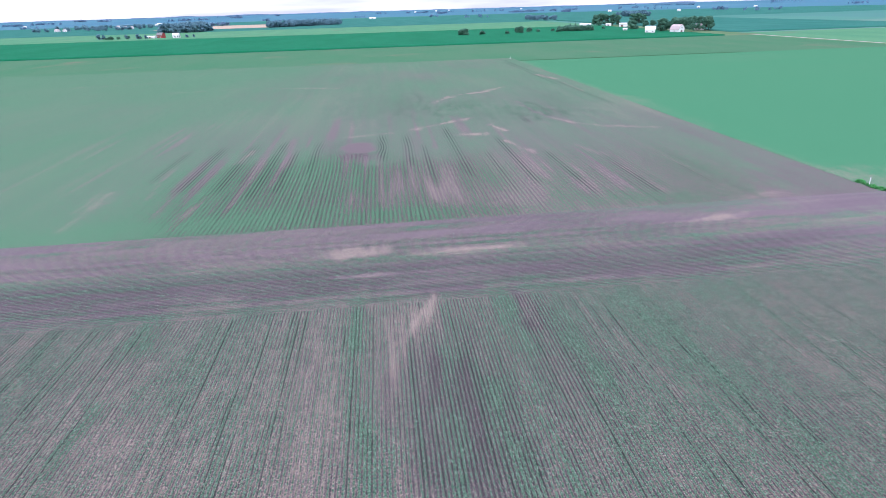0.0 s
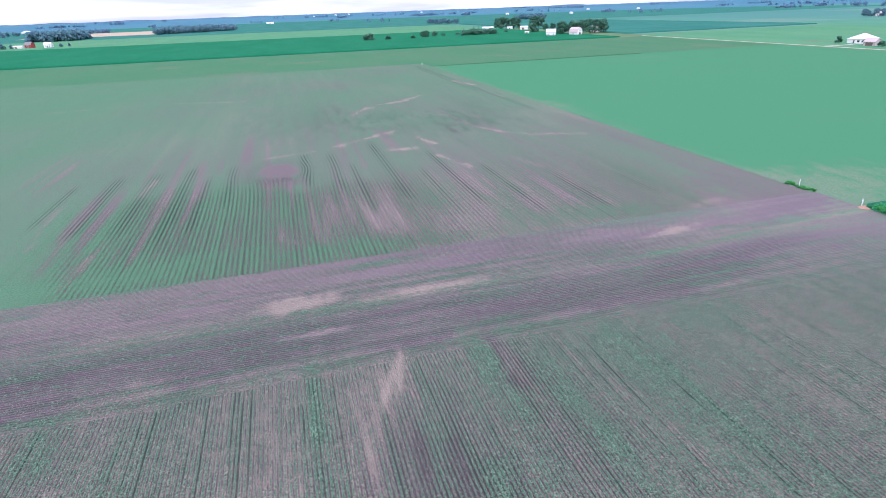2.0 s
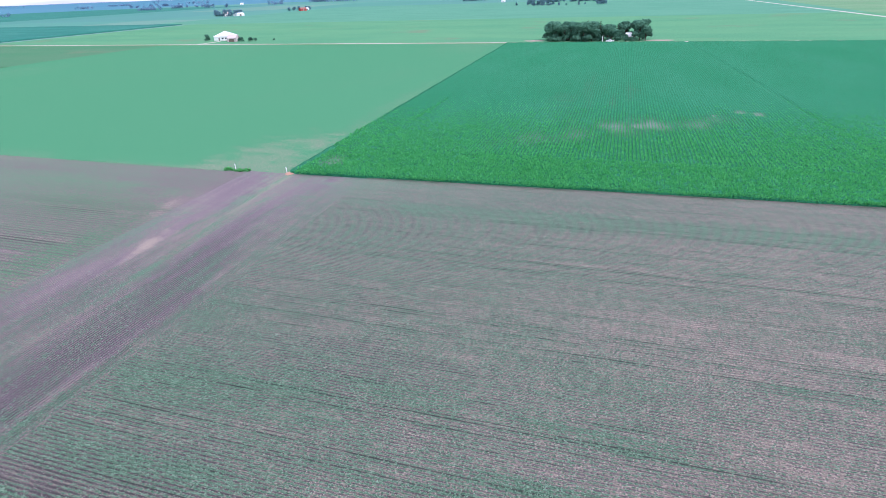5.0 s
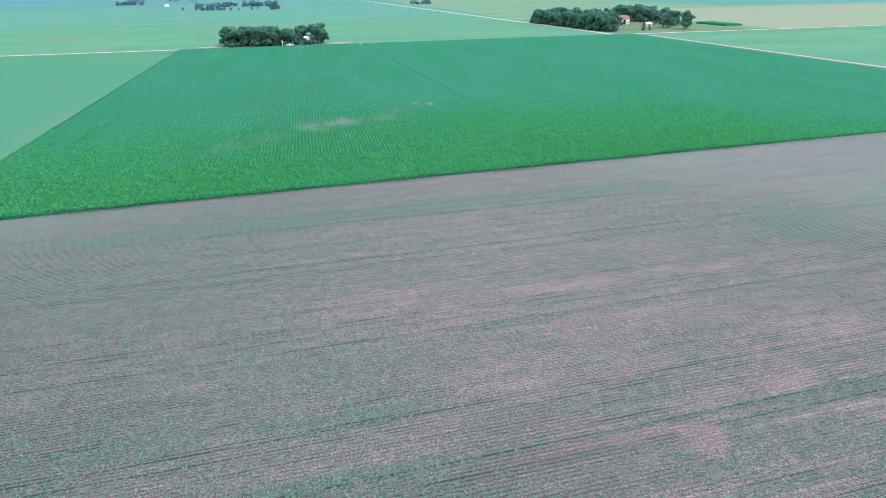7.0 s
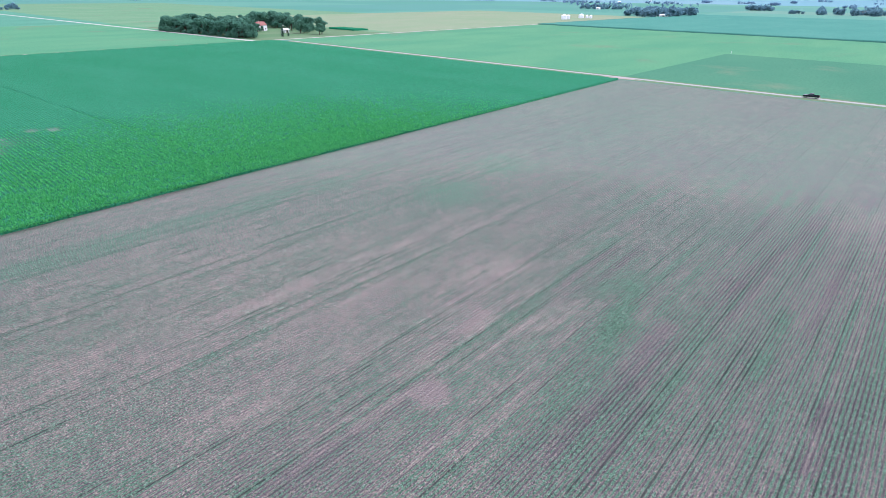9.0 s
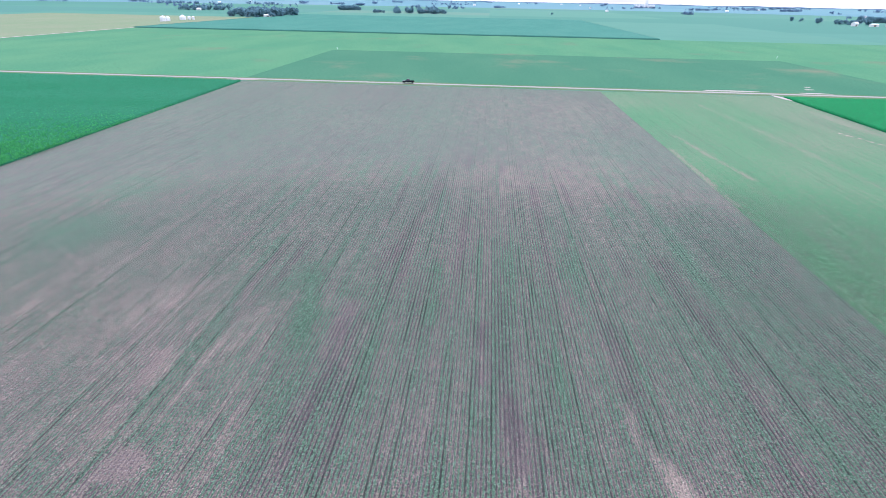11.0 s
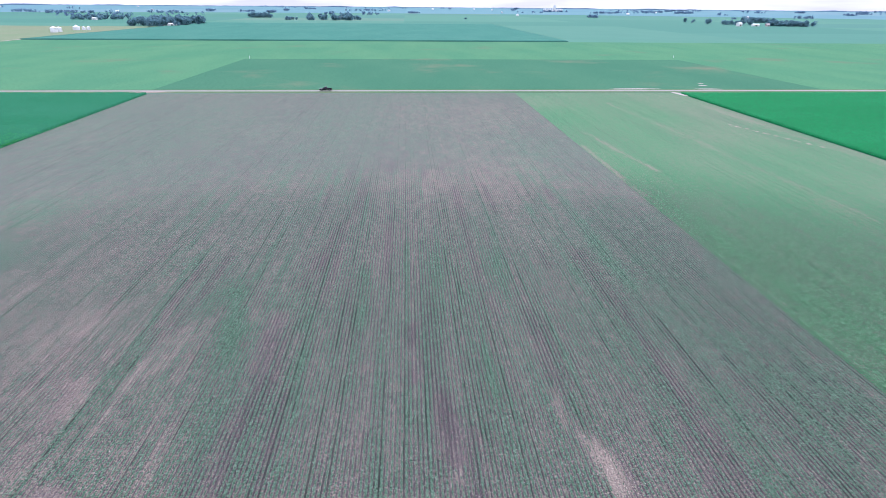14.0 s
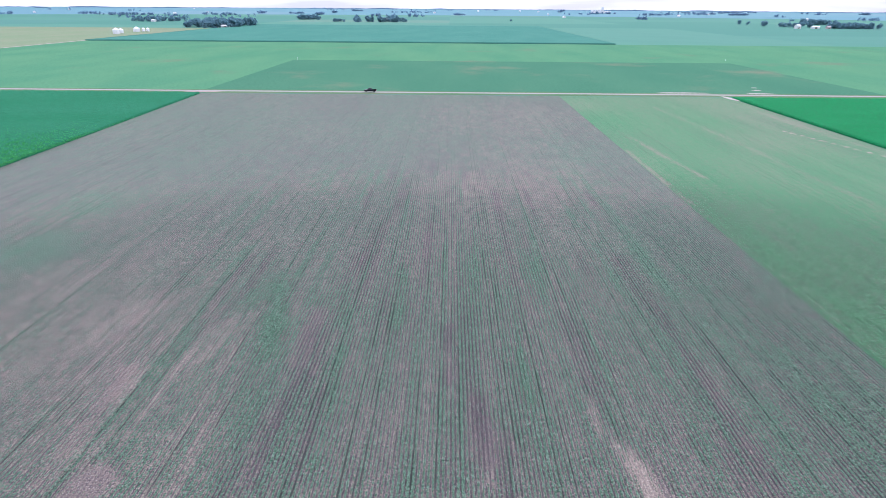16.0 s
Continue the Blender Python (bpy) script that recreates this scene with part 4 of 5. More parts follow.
def scatter(x0, x1, y0, y1, n, hmin, hmax, seed, gap=4.5, shift=None):
    """Spots in an oblong, no two closer than gap; shift moves y by x."""
    rng = random.Random(seed)
    out = []
    for _ in range(n * 30):
        x, y = rng.uniform(x0, x1), rng.uniform(y0, y1)
        if all((x - a) ** 2 + (y - b) ** 2 > gap * gap for a, b, _h in out):
            out.append((x, y, rng.uniform(hmin, hmax)))
        if len(out) == n:
            break
    return [(x, y + shift * (x - x0), h) if shift else (x, y, h) for x, y, h in out]


# ---- woods too many to count ----
def woods(name, spots, leaf, per, mat, label, seed, ground_z=None):
    """One mesh of many crowns and trunks: spots are x, y, height."""
    rng = np.random.default_rng(seed)
    parts, tv, tf = [], [], []
    for x, y, h in spots:
        z0 = 0.0 if ground_z is None else ground_z(x, y)
        cs, rs = [], []
        for i in range(6):
            w = rng.random() * 6.283
            z = h * (0.16 + 0.50 * rng.random())
            r = h * 0.36 * rng.random()
            cs.append((x + r * math.cos(w), y + r * math.sin(w), z0 + z))
            rs.append(h * (0.26 + 0.13 * rng.random()))
        parts.append(clumps(rng, cs, rs, leaf * h / 12, per, z0 + 0.3))
        limb(tv, tf, (x, y, z0 - 0.2), (x, y, z0 + h * 0.5), h * 0.03, h * 0.015, 4)
    co = np.concatenate(parts)
    n = len(co)
    co = np.concatenate([co, np.array(tv)])
    loops = np.concatenate([np.arange(n), np.array(tf).ravel() + n])
    me = array_mesh(name, co, loops, 4, mat)
    return tagged(new(name, me), label, "woods", kind="stuff")


# the roadside grove round a house
L1 = "leafy green tree in a dense grove by the road"
grove(scatter(368, 389, 28, 57, 19, 9.2, 12.8, 1, 4.5), "roadside grove", L1, 2)
grove(scatter(376, 389, 10, 25, 6, 8.5, 11, 7, 5.4) + [(368.5, 9.0, 4.2), (369, 4.2, 6.0), (369.5, 20, 10.2), (370, 14.5, 7.0), (369.5, 17, 8.0)], "roadside grove", L1, 8)
grove([(372, 1, 12.2), (379, -1, 12.6), (385, 4, 12.0), (370, -2.5, 9), (384, 9, 11.5)], "roadside grove", L1, 9)
spruces([(370, 24.6, 13.0), (376, 14, 11), (387, 33, 12)], "roadside grove", "dark narrow spruce among leafy trees", 10)
bushes(scatter(366.5, 369, 4, 57, 13, 1.6, 3.6, 11, 3.0), "roadside grove", "dense green shrub under grove trees", 12)

# the shelter belt of the farmstead at the crossroads
L2 = "leafy tree in a farmstead shelter belt"
grove(scatter(390, 510, -222, -208, 46, 9, 13, 3, 5.0, 0.08), "shelter belt", L2, 4)
grove(scatter(430, 530, -250, -226, 24, 10.5, 14, 13, 6.5, 0.06) + scatter(466, 524, -318, -276, 20, 11, 15, 19, 7.5), "shelter belt", L2, 14)
grove([(384, -274, 14.5), (389, -280, 12), (405, -270, 11), (410, -277, 13), (386, -213, 10), (388, -217, 9), (448, -256, 6.5), (449.5, -262, 4.6), (444, -252, 8), (425, -292, 12), (432, -300, 11), (440, -285, 12), (450, -300, 13), (462, -310, 12), (480, -300, 13)],
      "shelter belt", "tall leafy tree in a dry farmyard", 15)
spruces([(385, -240, 8.5), (388, -247, 5)], "yard spruces", "small green spruce on dry yard grass", 16)
bushes(scatter(395, 505, -210, -206, 24, 2, 3.6, 17, 3.0, 0.1), "shelter belt", "green shrub along the foot of a tree belt", 18)

# the far farm with the white barns
L3 = "leafy tree round a far farm"
grove([(326, 850, 17), (334, 846, 18), (342, 848, 17.5), (350, 842, 18), (358, 840, 16), (380, 838, 17), (388, 834, 18), (396, 838, 16),
       (313, 694, 12), (319, 697, 10), (336, 704, 11), (309, 628, 14), (314, 620, 16), (320, 628, 15), (326, 634, 14), (331, 622, 16), (337, 618, 15), (340, 628, 14),
       (343, 634, 15), (352, 640, 15), (360, 622, 17), (366, 617, 16.5), (372, 622, 16), (372, 676, 14), (380, 670, 15), (366, 650, 13), (346, 610, 9)], "far farm trees", L3, 21)
bushes(scatter(226, 264, 690, 718, 22, 5, 7.5, 22, 3.2) + [(99, 690, 7), (103, 687, 8.5), (124, 686, 5.5), (153, 679, 4.6), (190, 717, 6.2), (199, 709, 4.0), (218, 710, 4), (294, 735, 3.4), (219, 690, 4.4)],
       "field edge bushes", "round dark bush at the edge of a field", 23)
grove([(173, 696, 9.5), (176, 700, 8.5), (170, 701, 8)], "field edge trees", "round tree standing alone at a field edge", 24)
spruces([(230, 722, 8.5), (240, 726, 9), (247, 728, 8), (264, 780, 9), (270, 776, 9)], "far farm trees", "dark spruce in a far windbreak", 25)

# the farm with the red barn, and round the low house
grove([(-428, 948, 8.2), (-420, 946, 7), (-361, 925, 8), (-352, 930, 6), (-384, 940, 6.5), (-291, 928, 5), (-283, 936, 4.5)], "red barn trees", "small tree beside far farm sheds", 31, HAZY_KINDS)
bushes(scatter(-412, -360, 932, 948, 10, 3, 5, 32, 3.5), "red barn trees", "low bush in a far farm hedge", 33)
grove([(392, 336, 5.2), (388, 312, 4.6)], "house trees", "small tree beside a low house", 34)
bushes([(384, 298, 3.6), (388, 292, 3.2), (390, 289, 2.4), (396, 276, 1.4)], "house trees", "small shrub on a lawn by a house", 35)

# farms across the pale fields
grove(scatter(872, 915, 662, 712, 14, 8, 11, 36, 5.5), "eastern farm trees", "tree round a distant white farm", 37, HAZY_KINDS)
grove(scatter(1070, 1165, 655, 690, 8, 6, 9, 38, 7), "eastern farm trees", "tree round a distant red barn", 39, HAZY_KINDS)
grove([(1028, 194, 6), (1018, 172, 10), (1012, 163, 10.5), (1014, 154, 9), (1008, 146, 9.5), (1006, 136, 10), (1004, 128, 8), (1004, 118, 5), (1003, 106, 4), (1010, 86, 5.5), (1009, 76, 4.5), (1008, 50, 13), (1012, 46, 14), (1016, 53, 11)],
      "eastern tree row", "tree in a distant hedgerow", 41, HAZY_KINDS)
woods("wood_east", scatter(1195, 1228, 56, 205, 26, 9, 13, 42, 6) + scatter(1480, 1510, 355, 420, 10, 9, 12, 43, 8) + scatter(1110, 1150, -240, -205, 7, 8, 11, 45, 7), 1.6, 150, M_HAZYLEAVES, "trees round far eastern farms in haze-blue leaves", 44)


woods("wood_north", scatter(-424, -352, 1195, 1290, 62, 17, 21, 51, 7), 1.6, 187, M_HAZYLEAVES, "dense dark wood behind a far farm", 52)
woods("wood_long", scatter(-246, -92, 1350, 1400, 60, 13, 17, 53, 8, 0.75), 1.6, 170, M_HAZYLEAVES, "long dark wood among far fields", 54)
woods("wood_south", scatter(345, 432, -1070, -915, 44, 11, 17, 55, 8) + [(383, -900, 11), (378, -905, 12), (466, -1050, 9)], 1.6, 187, M_HAZYLEAVES, "dark farm wood beyond the grain bins", 56)
woods("wood_southeast", scatter(608, 690, -1345, -1250, 26, 9, 13, 57, 9), 1.6, 153, M_HAZYLEAVES, "dark farm wood in the distance", 58)
woods("wood_village", scatter(350, 412, -1600, -1540, 22, 11, 15, 59, 9) + scatter(245, 270, -1365, -1345, 9, 6, 9, 60, 6) + scatter(105, 225, -1440, -1320, 26, 9, 17, 61, 9), 1.6, 153, M_HAZYLEAVES, "dark trees round far farms", 62)
woods("wood_southwest", scatter(-810, -735, -1135, -1090, 30, 9, 13, 63, 7) + scatter(-735, -655, -1230, -1150, 12, 9, 12, 64, 9) + scatter(-890, -830, -1400, -1340, 14, 11, 15, 65, 9) + [(-684, -1383, 11), (-681, -1335, 8), (-160, -1523, 6)], 1.6, 153, M_HAZYLEAVES, "dark trees round a southern farm", 66)
woods("wood_northeast", scatter(350, 392, 1240, 1372, 18, 9, 13, 67, 9) + scatter(585, 650, 1330, 1400, 24, 11, 15, 68, 8), 1.6, 153, M_HAZYLEAVES, "far trees beyond dark corn", 69)
woods("village_trees", scatter(-900, -640, 1560, 1900, 46, 9, 15, 70, 14), 1.6, 136, M_HAZYLEAVES, "scattered trees round a far village", 71)


def land_z(x, y):
    return max(0.0, math.hypot(x, y) - 2500) / 2450 * 14.0 - 0.12


def far_spots(seed):
    rng = random.Random(seed)
    out = []
    for _ in range(210):
        a, r = rng.uniform(0, 6.283), rng.uniform(1750, 4700)
        cx, cy = r * math.cos(a), r * math.sin(a)
        n = rng.choice((5, 8, 14, 22, 34))
        lx, ly = rng.choice(((70, 9), (10, 40), (32, 20), (110, 6)))
        for _i in range(n):
            out.append((cx + rng.uniform(-lx, lx), cy + rng.uniform(-ly, ly), rng.uniform(7, 14)))
    return out


woods("distant_woods", far_spots(72), 1.9, 26, M_HAZETREES, "distant woodlots on the plain, blue with painted haze", 73, land_z)


def treeline():
    """The uneven line of trees that closes the horizon."""
    rng = random.Random(74)
    vs, fs = [], []
    n = 1400
    for i in range(n):
        a = 2 * math.pi * i / n
        r = 4880
        h = 3 + 8 * max(0.0, noise.noise((math.cos(a) * 22, math.sin(a) * 22, 3.0))) + 3 * max(0.0, noise.noise((math.cos(a) * 130, math.sin(a) * 130, 9.0))) + rng.uniform(0, 1.2)
        z = land_z(r, 0)
        for dr, dz in ((0, -1.0), (6, h * 0.8), (20, h), (40, -1.0)):
            vs.append(((r + dr) * math.cos(a), (r + dr) * math.sin(a), z + dz))
    for i in range(n):
        for j in range(3):
            p, q = i * 4 + j, ((i + 1) % n) * 4 + j
            fs.append((p, q, q + 1, p + 1))
    return tagged(mesh_ob("backdrop_treeline", vs, fs, M_HAZETREES), "thin line of trees on the horizon, coloured haze blue", "treeline", kind="structure")


treeline()


# ---- buildings ----
M_WHITE = plain("white_siding", (0.80, 0.79, 0.77), 0.6, 0.10, 0.8)
M_TIN = plain("pale_tin_roof", (0.72, 0.72, 0.73), 0.4, 0.12, 0.6, 0.3)
M_REDWOOD = plain("red_barn_boards", (0.36, 0.07, 0.06), 0.8, 0.2, 0.8)
M_SHINGLE = plain("pinkish_shingles", (0.52, 0.43, 0.42), 0.9, 0.2, 1.5)
M_DARKROOF = plain("grey_shingles", (0.23, 0.22, 0.22), 0.9, 0.2, 1.5)
M_RUST = plain("orange_red_roof", (0.29, 0.115, 0.095), 0.8, 0.2, 0.8)
M_DOOR = plain("brown_door", (0.16, 0.12, 0.10), 0.7, 0.15, 2)
M_WINDOW = plain("dark_window_glass", (0.03, 0.04, 0.05), 0.1, 0.05, 1)
M_STEEL = plain("galvanised_steel", (0.82, 0.83, 0.84), 0.45, 0.08, 1.0, 0.2)
M_BLACKPAINT = plain("black_car_paint", (0.012, 0.014, 0.02), 0.25, 0.1, 2)
M_WHITEPAINT = plain("white_paint", (0.8, 0.8, 0.8), 0.35, 0.05, 2)
M_TYRE = plain("tyre_rubber", (0.02, 0.02, 0.02), 0.9, 0.1, 5)
M_CHROME = plain("bright_metal", (0.6, 0.6, 0.62), 0.25, 0.05, 4, 0.9)
M_LAMP = plain("lamp_glass", (0.75, 0.75, 0.7), 0.15, 0.05, 4)
M_REDLAMP = plain("red_lamp_glass", (0.4, 0.02, 0.02), 0.2, 0.05, 4)
M_REDSOIL = gravel("reddish_clay", (0.32, 0.17, 0.12), (0.42, 0.26, 0.20))
M_BARE = gravel("bare_pink_soil", (0.30, 0.23, 0.20), (0.36, 0.28, 0.24))


def part(name, bm, mat, parent, label=""):
    """Links a bmesh as one mesh object under a thing or a part."""
    me = bpy.data.meshes.new(name)
    bm.to_mesh(me)
    bm.free()
    me.materials.append(mat)
    ob = new(name, me)
    ob.parent = parent
    return tagged(ob, label)


def box(bm, x0, x1, y0, y1, z0, z1, bevel=0.0):
    vs = [bm.verts.new((x, y, z)) for x in (x0, x1) for y in (y0, y1) for z in (z0, z1)]
    for f in ((0, 1, 3, 2), (4, 6, 7, 5), (0, 4, 5, 1), (2, 3, 7, 6), (0, 2, 6, 4), (1, 5, 7, 3)):
        bm.faces.new([vs[i] for i in f])
    if bevel:
        bmesh.ops.bevel(bm, geom=bm.edges[:], offset=bevel, segments=1, affect='EDGES')
    return bm


def prism(bm, profile, y0, y1):
    """A closed outline in x and z, drawn out along y."""
    a = [bm.verts.new((x, y0, z)) for x, z in profile]
    b = [bm.verts.new((x, y1, z)) for x, z in profile]
    n = len(profile)
    for i in range(n):
        bm.faces.new((a[i], a[(i + 1) % n], b[(i + 1) % n], b[i]))
    bm.faces.new(a[::-1])
    bm.faces.new(b)
    return bm


def building(name, x, y, turn, w, d, wall, rise, wall_mat, roof_mat, label, style="gable", doors=(), windows=(), chimney=False):
    """A house, barn or shed: walls with gable ends, a roof with eaves, doors and windows set in frames."""
    root = new(name)
    if wall > 2 and style != "hip":
        w, d = w * 0.8, d * 0.8
    hw, e, th = w / 2, 0.35, 0.18
    if style == "gambrel":
        line = [(-hw, wall), (-hw * 0.66, wall + rise * 0.62), (0, wall + rise), (hw * 0.66, wall + rise * 0.62), (hw, wall)]
    else:
        line = [(-hw, wall), (0, wall + rise), (hw, wall)]
    body = [(-hw, -0.1)] + line + [(hw, -0.1)]
    if style == "hip":
        body = [(-hw, -0.1), (-hw, wall), (hw, wall), (hw, -0.1)]
    part("wall", prism(bmesh.new(), body, -d / 2, d / 2), wall_mat, root)
    bm = bmesh.new()
    if style == "hip":
        k = max(0.2, d / 2 - hw)
        for z0, z1, g in ((wall, wall + rise, e),):
            b0 = [bm.verts.new(p) for p in ((-hw - g, -d / 2 - g, z0), (hw + g, -d / 2 - g, z0), (hw + g, d / 2 + g, z0), (-hw - g, d / 2 + g, z0))]
            b1 = [bm.verts.new(p) for p in ((-hw - g, -d / 2 - g, z0 + th), (hw + g, -d / 2 - g, z0 + th), (hw + g, d / 2 + g, z0 + th), (-hw - g, d / 2 + g, z0 + th))]
            r0, r1 = bm.verts.new((0, -k, z1)), bm.verts.new((0, k, z1))
            bm.faces.new(b0[::-1])
            for i in range(4):
                bm.faces.new((b0[i], b0[(i + 1) % 4], b1[(i + 1) % 4], b1[i]))
            bm.faces.new((b1[0], b1[1], r0))
            bm.faces.new((b1[1], b1[2], r1, r0))
            bm.faces.new((b1[2], b1[3], r1))
            bm.faces.new((b1[3], b1[0], r0, r1))
    else:
        s = (line[1][1] - line[0][1]) / (line[1][0] - line[0][0])
        out = [(line[0][0] - e, line[0][1] - e * s)] + line[1:-1] + [(line[-1][0] + e, line[-1][1] - e * s)]
        prism(bm, [(px, pz + 0.02) for px, pz in out] + [(px, pz + th + 0.02) for px, pz in out[::-1]], -d / 2 - e, d / 2 + e)
    part("roof", bm, roof_mat, root)
    for side, at, width, height in doors:
        door = part("door", opening(side, hw, d, at, width, height, 0.0), M_DOOR, root)
        part("frame", opening(side, hw, d, at, width + 0.3, height + 0.15, 0.0, 0.03), M_WHITE, door)
    for side, at, sill, width, height in windows:
        win = part("window", opening(side, hw, d, at, width, height, sill), M_WINDOW, root)
        part("frame", opening(side, hw, d, at, width + 0.24, height + 0.24, sill - 0.12, 0.03), M_WHITE, win)
    if chimney:
        part("chimney", box(bmesh.new(), 0.4, 1.0, -0.35, 0.35, wall + rise * 0.5, wall + rise + 0.9, 0.03), M_SHINGLE, root)
    root.matrix_world = pose(x, y, 0, 0, 0, turn)
    return tagged(root, label, "building" if name != "house" else "house")


def opening(side, hw, d, at, width, height, sill, out=0.06):
    """A thin panel on a wall: side e, w, n or s, at metres along it."""
    bm = bmesh.new()
    if side in "ew":
        x0 = hw if side == "e" else -hw - out
        return box(bm, x0, x0 + out, at - width / 2, at + width / 2, sill, sill + height)
    y0 = d / 2 if side == "n" else -d / 2 - out
    return box(bm, at - width / 2, at + width / 2, y0, y0 + out, sill, sill + height)


W4 = (("w", -3, 1.0, 1.2, 1.3), ("w", 2, 1.0, 1.2, 1.3), ("s", 0, 1.0, 1.2, 1.3), ("n", -1, 1.0, 1.2, 1.3))
# white barn farm
building("barn", 296, 607, 62, 11.5, 13, 4.0, 3.2, M_WHITE, M_TIN, "white barn with a pale gable roof and a dark door", "gable", (("s", 0, 3, 2.8),), (("w", -3, 1.4, 1, 1), ("w", 3, 1.4, 1, 1)))
building("barn", 321, 596, 25, 11.5, 14, 3.8, 4.6, M_WHITE, M_SHINGLE, "white gambrel barn with a greyish pink roof", "gambrel", (("s", 0, 3, 3),), (("s", 0, 4.6, 1.2, 1.2), ("w", 0, 1.4, 1, 1)))
building("shed", 306, 836, 70, 9, 20, 3.2, 1.4, M_WHITE, M_TIN, "long white machine shed with a low roof", "gable", (("w", -4, 4, 2.8),))
building("shed", 340, 832, 60, 6, 9, 2.4, 1.2, M_WHITE, M_TIN, "small white shed under trees", "gable", (("w", 0, 2, 2),))
building("shed", 349, 800, 70, 9, 14, 3.2, 1.6, M_WHITE, M_TIN, "white farm shed with a tin roof", "gable", (("w", 2, 3, 2.6),))
building("shed", 296, 672, 60, 4.5, 6, 2.2, 1.1, M_WHITE, M_TIN, "small white outbuilding at a field edge", "gable", (("w", 0, 1.2, 1.9),))
building("house", 368, 634, 20, 8, 11, 5.0, 2.6, M_WHITE, M_DARKROOF, "white two-storey farmhouse half hidden by trees", "gable", (("w", 1, 1, 2.1),), W4, True)
# red barn farm
building("shed", -349, 947, 75, 8, 16, 2.2, 1.2, M_WHITE, M_TIN, "low white farm shed", "gable", (("w", 2, 3, 2),))
building("barn", -337, 952, 70, 10, 12.5, 4.2, 3.2, M_REDWOOD, M_DARKROOF, "red wooden barn with a dark roof", "gambrel", (("w", 0, 3, 3),), (("w", 4, 2, 1, 1),))
building("house", -310, 940, 80, 8, 12, 4.0, 2.6, M_WHITE, M_TIN, "white farmhouse with a pale roof", "gable", (("w", 0, 1, 2.1),), W4)
# low house by the road
building("house", 404, 327, 12, 13, 15, 2.9, 3.6, M_WHITE, M_TIN, "low white house with a pale hipped roof", "hip", (("w", 3, 1, 2.1),), (("w", -3, 0.9, 1.6, 1.2), ("w", 0, 0.9, 1.6, 1.2)))
building("garage", 388, 308, 12, 9, 9, 2.6, 2.2, M_SHINGLE, M_SHINGLE, "pinkish garage with a gable roof beside a house", "gable", (("w", 0, 4.6, 2.2),))
# houses in the groves
building("house", 383, 44, 0, 8, 10, 4.8, 2.6, M_WHITE, M_DARKROOF, "white house hidden in a roadside grove", "gable", (("w", 0, 1, 2.1),), W4, True)
building("shed", 374.5, 7.0, 25, 4.2, 5.5, 2.4, 1.8, M_WHITE, M_TIN, "white shed with a pale roof among trees", "gable", (("w", 0, 2, 2.1),))
building("house", 455, -263, 20, 9, 13, 4.6, 2.6, M_WHITE, M_RUST, "white farmhouse with a rusty red roof in a yard", "gable", (("w", 0, 1, 2.1),), W4, True)
building("shed", 505, -318, 30, 7, 10, 4.0, 2.0, M_WHITE, M_TIN, "white shed behind yard trees", "gable", (("w", 0, 2.4, 2.4),))
building("shed", 424, -268, 15, 5, 7, 2.2, 1.0, M_TIN, M_TIN, "low grey shed in a farm yard", "gable", (("w", 0, 2, 1.9),))
# eastern farms
building("shed", 886, 664, 80, 10, 22, 3.0, 2.0, M_WHITE, M_TIN, "long white farm building in the distance", "gable", (("w", 0, 4, 2.6),))
building("house", 880, 686, 70, 9, 12, 4.2, 2.4, M_WHITE, M_SHINGLE, "distant white farmhouse beside a long shed", "gable", (("w", 0, 1, 2.1),), W4)
building("barn", 1064, 640, 70, 10, 18, 3.6, 2.4, M_REDWOOD, M_RUST, "distant red barn with a rusty roof", "gable", (("w", 0, 3, 2.8),))
building("shed", 1120, 664, 70, 9, 12, 2.6, 1.6, M_WHITE, M_TIN, "distant white shed beside a red barn", "gable", (("w", 0, 3, 2.2),))
building("house", 1290, 270, 80, 8, 12, 3.2, 1.8, M_WHITE, M_TIN, "distant white farmhouse alone in fields", "gable", (("w", 0, 1, 2.1),), W4)
# southern farms
building("shed", 358, -922, 100, 9, 17, 2.8, 1.6, M_WHITE, M_TIN, "white shed in front of a dark wood", "gable", (("e", 0, 3, 2.4),))
building("shed", 372, -920, 95, 5, 7, 3.2, 1.6, M_WHITE, M_TIN, "small white building before a wood", "gable", (("e", 0, 2, 2.2),))
building("barn", 152, -1412, 90, 10, 20, 4.0, 2.6, M_WHITE, M_RUST, "white farm building with an orange red roof", "gable", (("e", 0, 4, 2.8),))
building("shed", 190, -1395, 90, 8, 12, 2.6, 1.4, M_WHITE, M_TIN, "small white shed at a far farm", "gable", (("e", 0, 3, 2.2),))
building("house", 636, -1240, 80, 8, 11, 3.0, 1.8, M_WHITE, M_TIN, "white farmhouse before dark trees", "gable", (("e", 0, 1, 2.1),), W4)
building("barn", -655, -1095, 110, 9, 11, 4.2, 3.0, M_WHITE, M_TIN, "white barn at a southern farm", "gambrel", (("e", 0, 3, 2.8),))
building("shed", -690, -1098, 95, 8, 17, 3.0, 1.6, M_WHITE, M_TIN, "long white shed at a southern farm", "gable", (("e", 0, 4, 2.6),))
building("shed", -716, -1100, 95, 6, 9, 3.0, 2.0, M_SHINGLE, M_SHINGLE, "pinkish shed beside dark trees", "gable", (("e", 0, 2, 2.2),))
building("house", -14, 2160, 80, 9, 30, 4.0, 2.0, M_WHITE, M_TIN, "very distant long white building", "gable", (("w", 0, 3, 2.6),))
